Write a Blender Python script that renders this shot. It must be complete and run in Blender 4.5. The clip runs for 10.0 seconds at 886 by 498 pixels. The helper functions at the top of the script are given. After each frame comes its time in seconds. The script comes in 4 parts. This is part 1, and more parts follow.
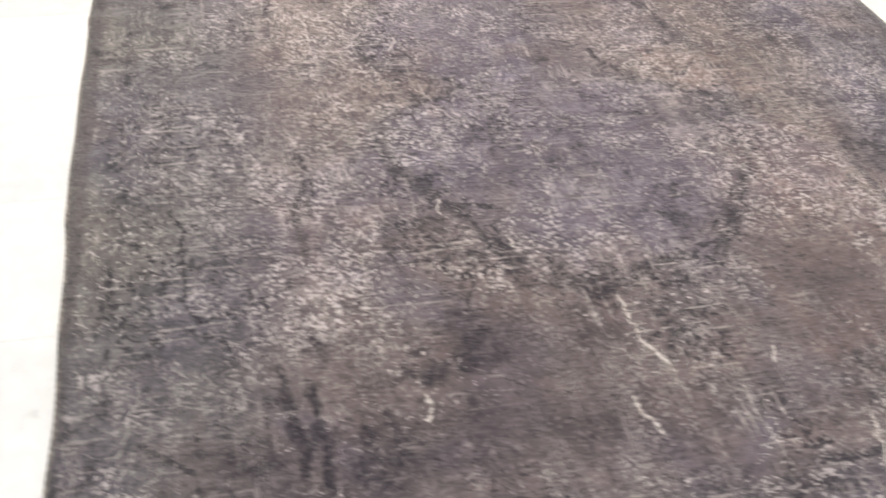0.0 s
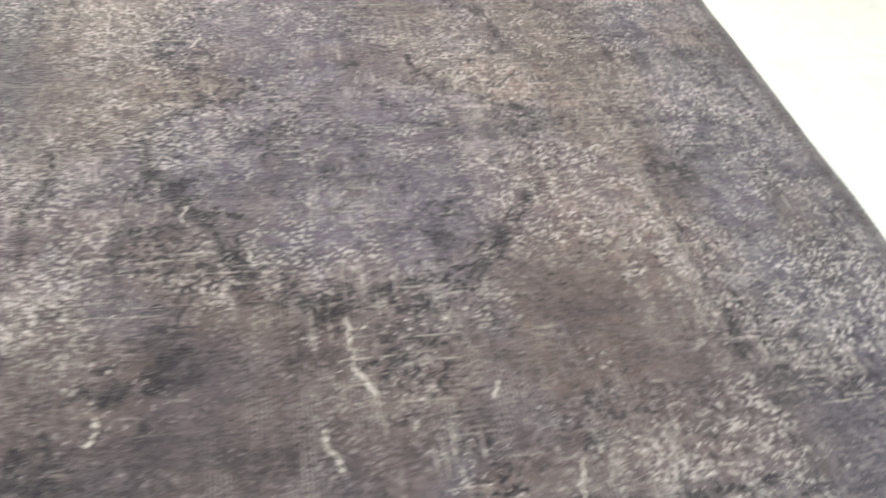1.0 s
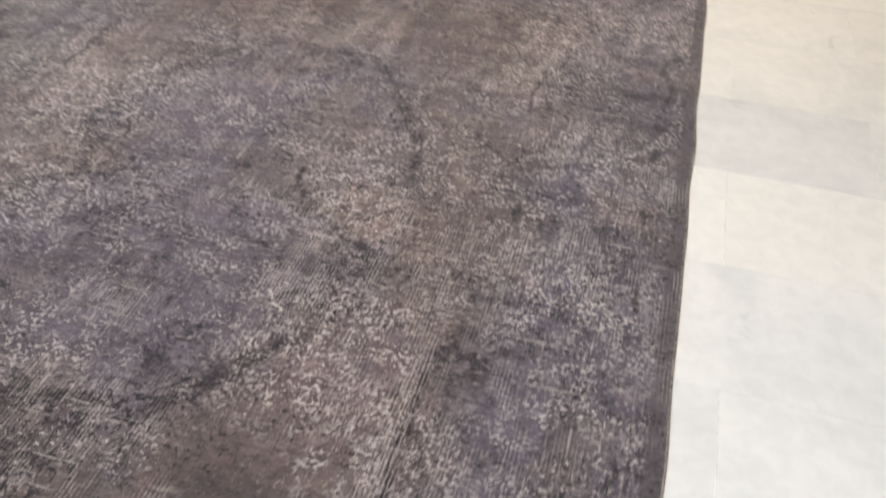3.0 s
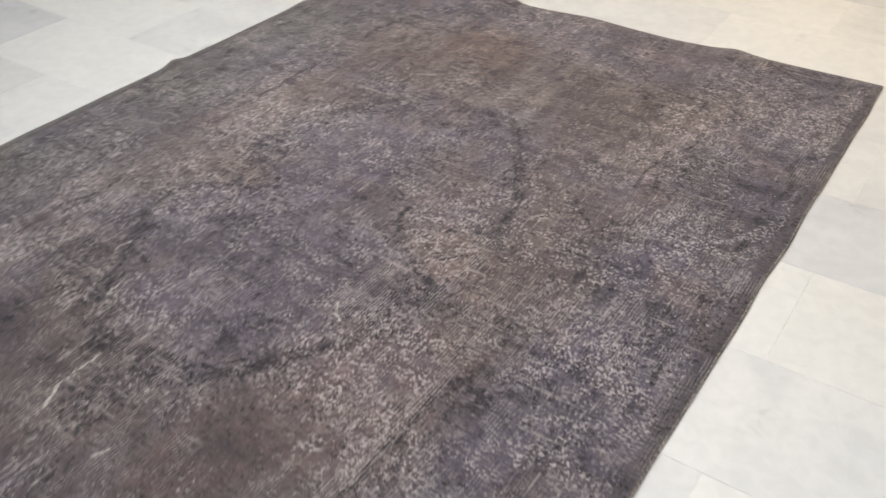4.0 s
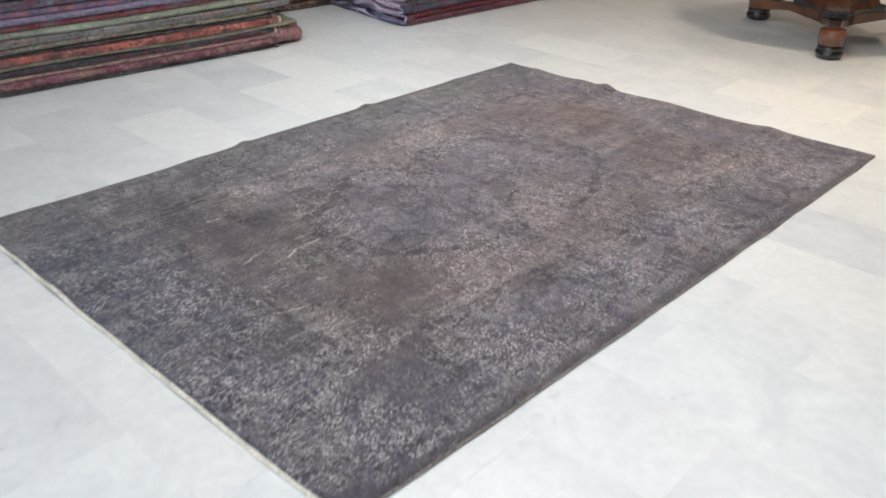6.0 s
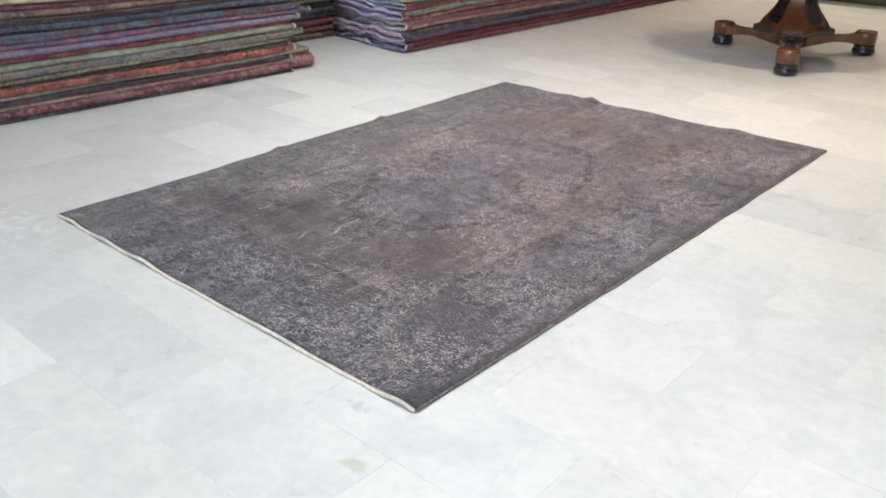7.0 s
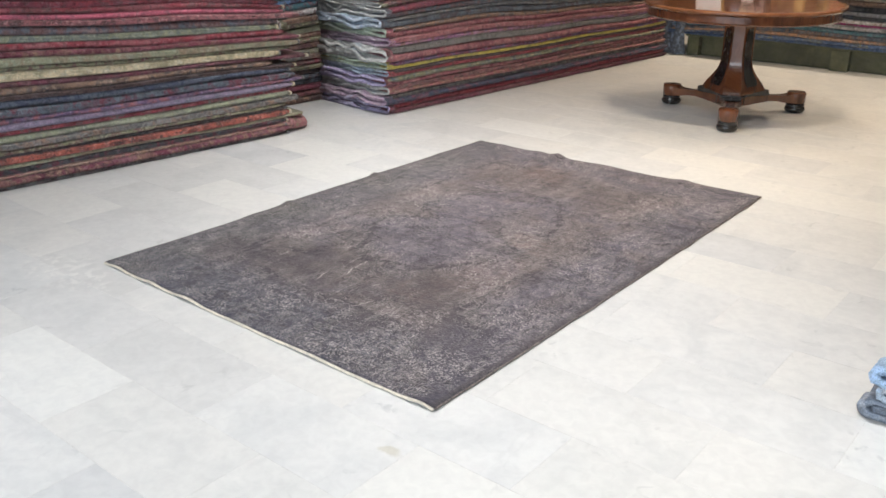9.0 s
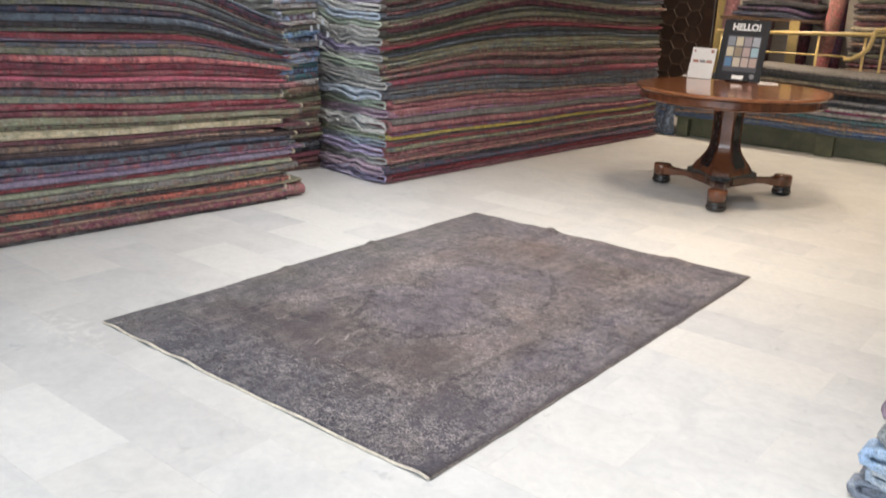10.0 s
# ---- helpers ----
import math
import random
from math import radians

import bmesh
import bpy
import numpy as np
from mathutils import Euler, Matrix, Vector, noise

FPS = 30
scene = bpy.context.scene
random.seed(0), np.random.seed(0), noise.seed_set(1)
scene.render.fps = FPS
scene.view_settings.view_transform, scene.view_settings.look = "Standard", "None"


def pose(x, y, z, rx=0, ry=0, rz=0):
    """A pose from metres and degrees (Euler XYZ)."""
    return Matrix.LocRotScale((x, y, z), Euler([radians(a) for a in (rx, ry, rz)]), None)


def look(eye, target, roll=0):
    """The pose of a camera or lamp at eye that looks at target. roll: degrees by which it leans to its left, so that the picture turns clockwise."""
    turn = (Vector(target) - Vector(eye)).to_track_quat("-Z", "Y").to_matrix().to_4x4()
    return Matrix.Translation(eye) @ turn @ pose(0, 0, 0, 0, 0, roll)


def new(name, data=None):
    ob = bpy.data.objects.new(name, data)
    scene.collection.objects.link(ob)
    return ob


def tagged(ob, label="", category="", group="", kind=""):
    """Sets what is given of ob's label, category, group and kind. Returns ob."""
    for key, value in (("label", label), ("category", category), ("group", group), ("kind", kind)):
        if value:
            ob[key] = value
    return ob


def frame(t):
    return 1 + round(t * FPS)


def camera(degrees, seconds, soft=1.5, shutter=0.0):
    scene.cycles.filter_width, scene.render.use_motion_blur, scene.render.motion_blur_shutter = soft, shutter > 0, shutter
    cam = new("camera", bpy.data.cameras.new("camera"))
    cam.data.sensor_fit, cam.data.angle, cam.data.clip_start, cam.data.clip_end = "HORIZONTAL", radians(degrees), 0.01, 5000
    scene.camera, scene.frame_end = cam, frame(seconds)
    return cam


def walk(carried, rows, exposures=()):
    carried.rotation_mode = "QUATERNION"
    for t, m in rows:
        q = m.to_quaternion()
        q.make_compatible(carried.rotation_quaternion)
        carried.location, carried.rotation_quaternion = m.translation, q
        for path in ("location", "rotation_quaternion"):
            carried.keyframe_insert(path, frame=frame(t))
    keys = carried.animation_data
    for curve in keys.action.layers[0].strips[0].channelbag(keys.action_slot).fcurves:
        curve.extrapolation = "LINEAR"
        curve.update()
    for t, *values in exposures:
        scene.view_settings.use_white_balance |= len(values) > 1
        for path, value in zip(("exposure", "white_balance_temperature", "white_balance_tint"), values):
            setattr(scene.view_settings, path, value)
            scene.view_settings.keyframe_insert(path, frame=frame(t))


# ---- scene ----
cam = camera(54.0, 10.0, soft=1.6, shutter=0.55)
PATH = [
    (0, (-1.485, -0.138, 1.009), (-1.095, 1.238, -0.39), 5.0),
    (0.5, (-1.278, -0.191, 1.012), (-0.912, 1.18, -0.397), 5.8),
    (1, (-1.051, -0.143, 0.99), (-0.67, 1.242, -0.402), 7.3),
    (1.5, (-0.809, -0.072, 1.051), (-0.588, 1.337, -0.351), 9.0),
    (2, (-0.579, -0.061, 1.108), (-0.582, 1.381, -0.278), 7.4),
    (2.5, (-0.349, -0.025, 1.092), (-0.491, 1.383, -0.321), 7.2),
    (2.7, (-0.263, 0.028, 1.041), (-0.465, 1.462, -0.338), 6.0),
    (3.8, (0.161, 0.128, 1.123), (-0.669, 1.501, -0.072), -1.3),
    (4, (0.259, 0.109, 1.144), (-0.66, 1.406, -0.07), -1.1),
    (4.5, (0.413, -0.063, 1.151), (-0.636, 1.181, -0.011), -3.1),
    (5, (0.573, -0.323, 1.171), (-0.575, 0.942, 0.13), -1.5),
    (5.5, (0.726, -0.528, 1.227), (-0.45, 0.774, 0.266), 1.0),
    (5.7, (0.83, -0.602, 1.235), (-0.392, 0.665, 0.285), 0.4),
    (6.8, (1.172, -1.164, 1.21), (-0.044, 0.168, 0.344), 0.1),
    (7, (1.2, -1.232, 1.238), (-0.014, 0.112, 0.39), 0.1),
    (7.5, (1.334, -1.387, 1.297), (0.108, -0.031, 0.487), 0.4),
    (8, (1.421, -1.507, 1.349), (0.188, -0.135, 0.575), 0.9),
    (8.5, (1.435, -1.608, 1.375), (0.234, -0.191, 0.634), 0.8),
    (9, (1.433, -1.708, 1.408), (0.255, -0.271, 0.669), 0.1),
    (9.5, (1.433, -1.763, 1.429), (0.276, -0.282, 0.745), 1.8),
    (10, (1.433, -1.784, 1.435), (0.245, -0.288, 0.845), 2.2),
]
EXPOSURES = [(0.0, 0.40, 6450, 10), (1.0, 0.46, 6250, 1), (1.5, 0.12, 6350, 5), (2.0, -0.17, 6350, 8), (2.5, -0.05, 6400, 10), (4.0, -0.2, 6250, 9), (4.5, -0.17, 6150, 9), (5.0, -0.16, 6050, 8),
             (5.5, -0.12, 6000, 8), (7.0, 0.02, 6100, 8), (8.0, 0.04, 6250, 9), (9.0, 0.06, 6300, 10), (10.0, 0.1, 6350, 11)]
walk(cam, [(t, look(eye, target, roll)) for t, eye, target, roll in PATH], EXPOSURES)

# ---------------------------------------------------------------- light
world = bpy.data.worlds.new("world")
scene.world = world
world.use_nodes = True
wn = world.node_tree.nodes
sky = wn.new("ShaderNodeTexSky")
sky.sky_type, sky.sun_disc = "NISHITA", False
sky.sun_elevation, sky.sun_rotation = radians(35), radians(200)
wn["Background"].inputs["Strength"].default_value = 0.1
world.node_tree.links.new(sky.outputs["Color"], wn["Background"].inputs["Color"])

ROOM = (-4.5, 3.6, -5.2, 8.4, 3.0)  # x0, x1, y0, y1, ceiling


def area_lamp(name, eye, target, sx, sy, watts, colour, spread=180.0):
    data = bpy.data.lights.new(name, "AREA")
    data.shape, data.size, data.size_y, data.energy, data.color = "RECTANGLE", sx, sy, watts, colour
    data.spread = radians(spread)
    ob = new(name, data)
    ob.matrix_world = look(eye, target)
    return ob


# daylight through the shop front behind the camera, and ceiling lamps
DAY = area_lamp("shop_front_daylight", (0.6, -5.05, 1.55), (0.4, 0, 1.0), 5.4, 2.5, 165.0, (0.79, 0.90, 1.0))
WARM, NEUTRAL = (1.0, 0.80, 0.58), (1.0, 0.965, 0.93)
# unseen lamps in assumed spots; (-2.75, 1.95) is added fill for the stack ends
CEILING_LAMPS = [
    (-0.85, 4.45, 8.5, WARM), (0.6, 5.6, 24.0, WARM), (-1.9, 7.0, 32.0, WARM), (-0.2, 3.15, 22.5, WARM),
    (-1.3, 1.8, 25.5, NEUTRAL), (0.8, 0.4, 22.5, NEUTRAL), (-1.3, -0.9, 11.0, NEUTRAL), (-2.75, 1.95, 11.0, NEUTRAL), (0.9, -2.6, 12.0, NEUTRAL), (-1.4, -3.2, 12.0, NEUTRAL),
]

# ---------------------------------------------------------------- materials


class Net:
    """A few short hands for building node materials."""

    def __init__(self, name):
        self.mat = bpy.data.materials.new(name)
        self.mat.use_nodes = True
        self.t = self.mat.node_tree
        self.bsdf = self.t.nodes["Principled BSDF"]

    def put(self, node, key, value):
        sock = node.inputs[key]
        if isinstance(value, bpy.types.NodeSocket):
            self.t.links.new(value, sock)
        elif isinstance(value, tuple) and sock.type == "RGBA":
            sock.default_value = (*value, 1.0)[:4]
        else:
            sock.default_value = value

    def m(self, op, a, b=0.0, c=0.0, clamp=False):
        n = self.t.nodes.new("ShaderNodeMath")
        n.operation, n.use_clamp = op, clamp
        for k, v in enumerate((a, b, c)):
            self.put(n, k, v)
        return n.outputs[0]

    def step(self, v, lo, hi, to0=0.0, to1=1.0):
        n = self.t.nodes.new("ShaderNodeMapRange")
        n.interpolation_type = "SMOOTHSTEP"
        for k, x in zip(("Value", "From Min", "From Max", "To Min", "To Max"), (v, lo, hi, to0, to1)):
            self.put(n, k, x)
        return n.outputs["Result"]

    def mix(self, fac, a, b, kind="MIX"):
        n = self.t.nodes.new("ShaderNodeMix")
        n.data_type, n.blend_type = "RGBA", kind
        self.put(n, 0, fac)
        self.put(n, 6, a)
        self.put(n, 7, b)
        return n.outputs[2]

    def vec(self, op, a, b=(0, 0, 0)):
        n = self.t.nodes.new("ShaderNodeVectorMath")
        n.operation = op
        self.put(n, 0, a)
        self.put(n, 1, b)
        return n.outputs[0]

    def noise(self, p, scale, detail=3.0, rough=0.5, distort=0.0, colour=False):
        n = self.t.nodes.new("ShaderNodeTexNoise")
        for k, v in (("Vector", p), ("Scale", scale), ("Detail", detail), ("Roughness", rough), ("Distortion", distort)):
            self.put(n, k, v)
        return n.outputs["Color" if colour else "Fac"]

    def voro(self, p, scale, feature="DISTANCE_TO_EDGE"):
        n = self.t.nodes.new("ShaderNodeTexVoronoi")
        n.feature = feature
        self.put(n, "Vector", p)
        self.put(n, "Scale", scale)
        return n.outputs["Distance"]

    def xyz(self, p):
        n = self.t.nodes.new("ShaderNodeSeparateXYZ")
        self.put(n, 0, p)
        return n.outputs

    def coords(self, which="Object"):
        return self.t.nodes.new("ShaderNodeTexCoord").outputs[which]

    def place(self):
        return self.t.nodes.new("ShaderNodeNewGeometry").outputs["Position"]

    def chance(self):
        return self.t.nodes.new("ShaderNodeObjectInfo").outputs["Random"]

    def bump(self, height, strength, distance):
        n = self.t.nodes.new("ShaderNodeBump")
        for k, v in (("Height", height), ("Strength", strength), ("Distance", distance)):
            self.put(n, k, v)
        self.t.links.new(n.outputs[0], self.bsdf.inputs["Normal"])

    def done(self, colour, rough=0.6, **more):
        self.put(self.bsdf, "Base Color", colour)
        self.put(self.bsdf, "Roughness", rough)
        for k, v in more.items():
            self.put(self.bsdf, k.replace("_", " "), v)
        return self.mat


def rgb(h, gain=1.0):
    """Linear colour from a hex string."""
    out = []
    for k in (0, 2, 4):
        c = int(h[k:k + 2], 16) / 255
        out.append(min(1.0, gain * (c / 12.92 if c <= 0.04045 else ((c + 0.055) / 1.055) ** 2.4)))
    return tuple(out)


def plain(name, colour, rough=0.6, grain=30.0, amount=0.15, metal=0.0, bump=0.15):
    n = Net(name)
    f = n.noise(n.place(), grain, 4)
    big = n.noise(n.place(), grain / 9, 3)
    v = n.m("ADD", n.m("MULTIPLY", f, 0.6), n.m("MULTIPLY", big, 0.4))
    dark = tuple(c * (1 - 2 * amount) for c in colour)
    lite = tuple(min(1, c * (1 + amount)) for c in colour)
    n.bump(f, bump, 0.002)
    return n.done(n.mix(n.step(v, 0.3, 0.7), dark, lite), n.step(v, 0.3, 0.7, rough * 0.9, min(1, rough * 1.1)), Metallic=metal)


def marble(name, white, cloud, vein, amount):
    n = Net(name)
    r = n.chance()
    shift = n.t.nodes.new("ShaderNodeCombineXYZ")
    n.put(shift, 0, n.m("MULTIPLY", r, 37.0))
    n.put(shift, 1, n.m("MULTIPLY", r, 91.0))
    p = n.vec("ADD", n.place(), shift.outputs[0])
    warp = n.vec("ADD", p, n.vec("SCALE", n.noise(p, 3.0, 4, colour=True)))
    soft = n.noise(p, 3.4, 3, 0.5, 1.0)
    c = n.mix(n.step(soft, 0.36, 0.68, 0, amount), white, cloud)
    veins = n.m("SUBTRACT", 1.0, n.step(n.m("ABSOLUTE", n.m("SUBTRACT", n.noise(p, 2.6, 4, 0.55, 1.8), 0.5)), 0.0, 0.03))
    veins = n.m("MULTIPLY", veins, n.step(n.noise(p, 2.1, 2), 0.50, 0.7))
    c = n.mix(n.m("MULTIPLY", veins, 0.16), c, vein)
    smudge = n.m("MULTIPLY", n.step(n.noise(p, 17.0, 3, 0.5, 0.8), 0.58, 0.72), n.step(n.noise(p, 3.3, 1), 0.52, 0.7))
    c = n.mix(n.m("MULTIPLY", smudge, 0.8), c, vein)
    c = n.mix(n.step(r, 0.0, 1.0, 0.0, 0.35), c, (0.60, 0.585, 0.55))
    # a rusty stain on one joint, and a flaked patch
    wx, wy, _ = n.xyz(n.place())
    near = lambda ax, ay, rx, ry: n.m("SQRT", n.m("ADD", n.m("POWER", n.m("DIVIDE", n.m("ABSOLUTE", n.m("SUBTRACT", wx, ax)), rx), 2.0), n.m("POWER", n.m("DIVIDE", n.m("ABSOLUTE", n.m("SUBTRACT", wy, ay)), ry), 2.0)))
    ragged = n.m("MULTIPLY", n.m("SUBTRACT", n.noise(n.place(), 30.0, 3), 0.5), 1.4)
    stain = n.step(n.m("ADD", near(0.035, -0.232, 0.040, 0.022), ragged), 0.5, 1.1, 0.4, 0.0)
    c = n.mix(stain, c, (0.36, 0.32, 0.20))
    flake = n.m("MULTIPLY", n.step(n.m("ADD", near(-1.85, -0.15, 0.30, 0.13), ragged), 0.5, 1.2, 1.0, 0.0), n.step(n.noise(n.place(), 24.0, 4), 0.48, 0.6))
    c = n.mix(n.m("MULTIPLY", flake, 0.4), c, (0.76, 0.75, 0.72))
    c = n.mix(1.0, c, n.mix(n.step(n.noise(p, 26.0, 4, 0.6, 0.5), 0.3, 0.7), (0.945, 0.945, 0.95), (1.025, 1.025, 1.022)), "MULTIPLY")
    n.bump(n.noise(p, 7.0, 2), 0.02, 0.003)
    return n.done(c, n.step(n.noise(p, 4.0, 2), 0.3, 0.75, 0.36, 0.44))


def seg(n, x, y, x0, y0, x1, y1, wide):
    """1 near the segment, 0 away from it."""
    dx, dy = x1 - x0, y1 - y0
    k = n.m("DIVIDE", n.m("ADD", n.m("MULTIPLY", n.m("SUBTRACT", x, x0), dx), n.m("MULTIPLY", n.m("SUBTRACT", y, y0), dy)), dx * dx + dy * dy, clamp=True)
    ex = n.m("SUBTRACT", n.m("SUBTRACT", x, x0), n.m("MULTIPLY", k, dx))
    ey = n.m("SUBTRACT", n.m("SUBTRACT", y, y0), n.m("MULTIPLY", k, dy))
    d = n.m("SQRT", n.m("ADD", n.m("MULTIPLY", ex, ex), n.m("MULTIPLY", ey, ey)))
    return n.step(d, wide * 0.4, wide, 1.0, 0.0)


RUG_W, RUG_L = 1.8, 2.637


def rug_material():
    """Overdyed wool: faded grey-violet and brown, a worn medallion, bare warp and pale knots."""
    n = Net("overdyed_wool")
    p = n.coords()
    wob = n.vec("SCALE", n.vec("SUBTRACT", n.noise(p, 9.0, 4, colour=True), (0.5, 0.5, 0.5)))
    wob.node.inputs["Scale"].default_value = 0.09
    q = n.vec("ADD", p, wob)
    x, y, _ = n.xyz(q)
    px, py, _ = n.xyz(p)
    ex = n.m("DIVIDE", n.m("ADD", x, 0.9), 0.36)
    ey = n.m("DIVIDE", n.m("SUBTRACT", y, 1.31), 0.585)
    ell = n.m("SQRT", n.m("ADD", n.m("MULTIPLY", ex, ex), n.m("MULTIPLY", ey, ey)))
    # lobes round the medallion, and a deep notch on either side
    turn = n.m("ARCTAN2", ey, ex)
    ell = n.m("ADD", ell, n.m("MULTIPLY", n.m("ABSOLUTE", n.m("SINE", n.m("MULTIPLY", turn, 4.0))), -0.07))
    ell = n.m("ADD", ell, n.step(n.m("ABSOLUTE", ey), 0.02, 0.20, 0.46, 0.0))
    edge = n.m("MINIMUM", n.m("MINIMUM", n.m("MULTIPLY", x, -1.0), n.m("ADD", x, RUG_W)), n.m("MINIMUM", y, n.m("SUBTRACT", RUG_L, y)))
    wear = n.noise(p, 3.1, 5, 0.6, 0.4)
    # dye
    field, medal, border = rgb("5c5454"), rgb("58535f"), rgb("514e59")
    c = n.mix(n.step(ell, 0.80, 1.15, 0.85, 0.0), field, medal)
    c = n.mix(n.step(edge, 0.22, 0.42, 0.9, 0.0), c, border)
    blot = n.noise(p, 2.3, 4, 0.55, 0.6)
    c = n.mix(n.step(blot, 0.48, 0.66, 0, 0.6), c, rgb("5d5452"))
    c = n.mix(n.step(n.noise(p, 3.4, 4, 0.5, 0.8), 0.50, 0.66, 0, 0.6), c, rgb("524e5d"))
    c = n.mix(n.step(n.noise(p, 4.6, 3), 0.54, 0.66, 0, 0.45), c, rgb("675b59"))
    torn = n.m("MULTIPLY", n.m("SUBTRACT", n.m("ADD", n.noise(n.vec("MULTIPLY", p, (5.0, 26.0, 1.0)), 1.0, 3), n.noise(n.vec("MULTIPLY", p, (26.0, 5.0, 1.0)), 1.0, 3)), 1.0), 0.22)
    # bluer at one end of the border, greenish grey along one long side
    c = n.mix(n.m("MULTIPLY", n.m("MULTIPLY", n.step(n.m("ADD", py, torn), 0.40, 0.18), n.step(px, -0.10, -0.42, 0.35, 1.0)), n.step(blot, 0.35, 0.6, 1.0, 0.8)), c, rgb("353b4b"))
    c = n.mix(n.m("MULTIPLY", n.step(px, -1.45, -1.62), n.step(blot, 0.3, 0.6, 0.2, 0.6)), c, rgb("5a5b57"))
    # smooth brown patches, where the pile is full, and bald ones
    full, bald = None, None

    def patch(bx, by, br, inner):
        reach = n.m("MAXIMUM", n.m("ABSOLUTE", n.m("SUBTRACT", x, bx)), n.m("ABSOLUTE", n.m("SUBTRACT", y, by)))
        return n.step(n.m("ADD", reach, torn), br * inner, br, 1.0, 0.0)

    for bx, by, br in ((-1.08, 0.56, 0.26), (-0.56, 0.64, 0.15), (-0.72, 0.52, 0.14), (-0.58, 0.28, 0.10), (-1.20, 2.04, 0.20), (-1.08, 2.24, 0.20), (-0.60, 2.10, 0.20), (-1.50, 0.42, 0.16)):
        one = patch(bx, by, br, 0.5)
        full = one if full is None else n.m("MAXIMUM", full, one)
    for bx, by, br in ((-1.31, 1.54, 0.24), (-0.62, 1.36, 0.17), (-0.54, 0.96, 0.22), (-0.15, 0.66, 0.20), (-0.16, 1.20, 0.18), (-0.19, 1.64, 0.18), (-1.02, 2.47, 0.20),
                       (-0.38, 2.13, 0.17), (-0.12, 2.28, 0.20), (-0.90, 0.22, 0.15), (-0.43, 0.40, 0.15), (-1.25, 1.18, 0.18), (-0.42, 0.16, 0.16), (-0.66, 0.24, 0.10), (-0.14, 0.22, 0.18), (-1.42, 0.80, 0.16)):
        one = patch(bx, by, br, 0.3)
        bald = one if bald is None else n.m("MAXIMUM", bald, one)
    c = n.mix(n.m("MULTIPLY", full, 0.5), c, rgb("574d4b"))
    rose = None
    for bx, by, br in ((-0.50, 0.92, 0.24), (-0.55, 1.30, 0.12), (-1.05, 2.22, 0.24), (-0.60, 0.55, 0.13)):
        one = patch(bx, by, br, 0.2)
        rose = one if rose is None else n.m("MAXIMUM", rose, one)
    c = n.mix(n.m("MULTIPLY", rose, 0.38), c, rgb("6d5a55"))
    # weft bands and mottling
    band = n.noise(n.vec("MULTIPLY", p, (0.6, 17.0, 1.0)), 1.0, 3)
    c = n.mix(1.0, c, n.mix(n.step(band, 0.3, 0.7), (0.78, 0.78, 0.79), (1.18, 1.18, 1.16)), "MULTIPLY")
    band2 = n.noise(n.vec("MULTIPLY", p, (19.0, 0.7, 1.0)), 1.0, 3)
    c = n.mix(1.0, c, n.mix(n.step(band2, 0.3, 0.7), (0.84, 0.84, 0.85), (1.13, 1.13, 1.12)), "MULTIPLY")
    thread = n.noise(n.vec("MULTIPLY", p, (3.0, 75.0, 1.0)), 1.0, 3)
    c = n.mix(1.0, c, n.mix(n.step(thread, 0.3, 0.7), (0.90, 0.90, 0.90), (1.09, 1.09, 1.08)), "MULTIPLY")
    mott = n.noise(p, 20.0, 5, 0.65)
    c = n.mix(1.0, c, n.mix(n.step(mott, 0.3, 0.7), (0.72, 0.72, 0.735), (1.20, 1.20, 1.19)), "MULTIPLY")
    # traces of the old drawing
    v1 = n.voro(n.vec("ADD", p, n.vec("SCALE", wob)), 9.5)
    trace = n.m("MULTIPLY", n.step(v1, 0.0, 0.04, 1.0, 0.0), n.step(n.noise(p, 5.5, 3), 0.52, 0.64))
    ring = n.m("MULTIPLY", n.step(n.m("ABSOLUTE", n.m("SUBTRACT", ell, 0.97)), 0.012, 0.050, 0.92, 0.0), n.step(n.noise(p, 7.0, 3), 0.38, 0.54, 0.0, 1.0))
    ring2 = n.m("MULTIPLY", n.step(n.m("ABSOLUTE", n.m("SUBTRACT", ell, 0.80)), 0.008, 0.035, 1.0, 0.0), n.step(n.noise(p, 6.0, 3, 0.5, 0.3), 0.52, 0.66))
    line = n.m("MULTIPLY", n.step(n.m("ABSOLUTE", n.m("SUBTRACT", edge, 0.325)), 0.003, 0.010, 1.0, 0.0), n.step(n.noise(p, 4.0, 3), 0.50, 0.64))
    line3 = n.m("MULTIPLY", n.step(n.m("ABSOLUTE", n.m("SUBTRACT", edge, 0.365)), 0.003, 0.010, 1.0, 0.0), n.step(n.noise(p, 4.3, 3), 0.46, 0.60))
    line2 = n.m("MULTIPLY", n.step(n.m("ABSOLUTE", n.m("SUBTRACT", edge, 0.075)), 0.003, 0.010, 1.0, 0.0), n.step(n.noise(p, 11.0, 2), 0.5, 0.6))
    dark = n.m("MAXIMUM", n.m("MAXIMUM", trace, ring), n.m("MAXIMUM", n.m("MAXIMUM", ring2, line), n.m("MAXIMUM", line2, line3)))
    # small flowers along the guard stripes
    along_g = n.m("SUBTRACT", n.m("PINGPONG", n.m("ADD", y, 0.02), 0.165), 0.165)
    across_g = n.m("SUBTRACT", edge, 0.062)
    bud = n.m("SQRT", n.m("ADD", n.m("MULTIPLY", along_g, along_g), n.m("MULTIPLY", across_g, across_g)))
    dark = n.m("MAXIMUM", dark, n.m("MULTIPLY", n.step(bud, 0.006, 0.022, 0.9, 0.0), n.step(n.noise(p, 45.0, 2), 0.40, 0.52)))
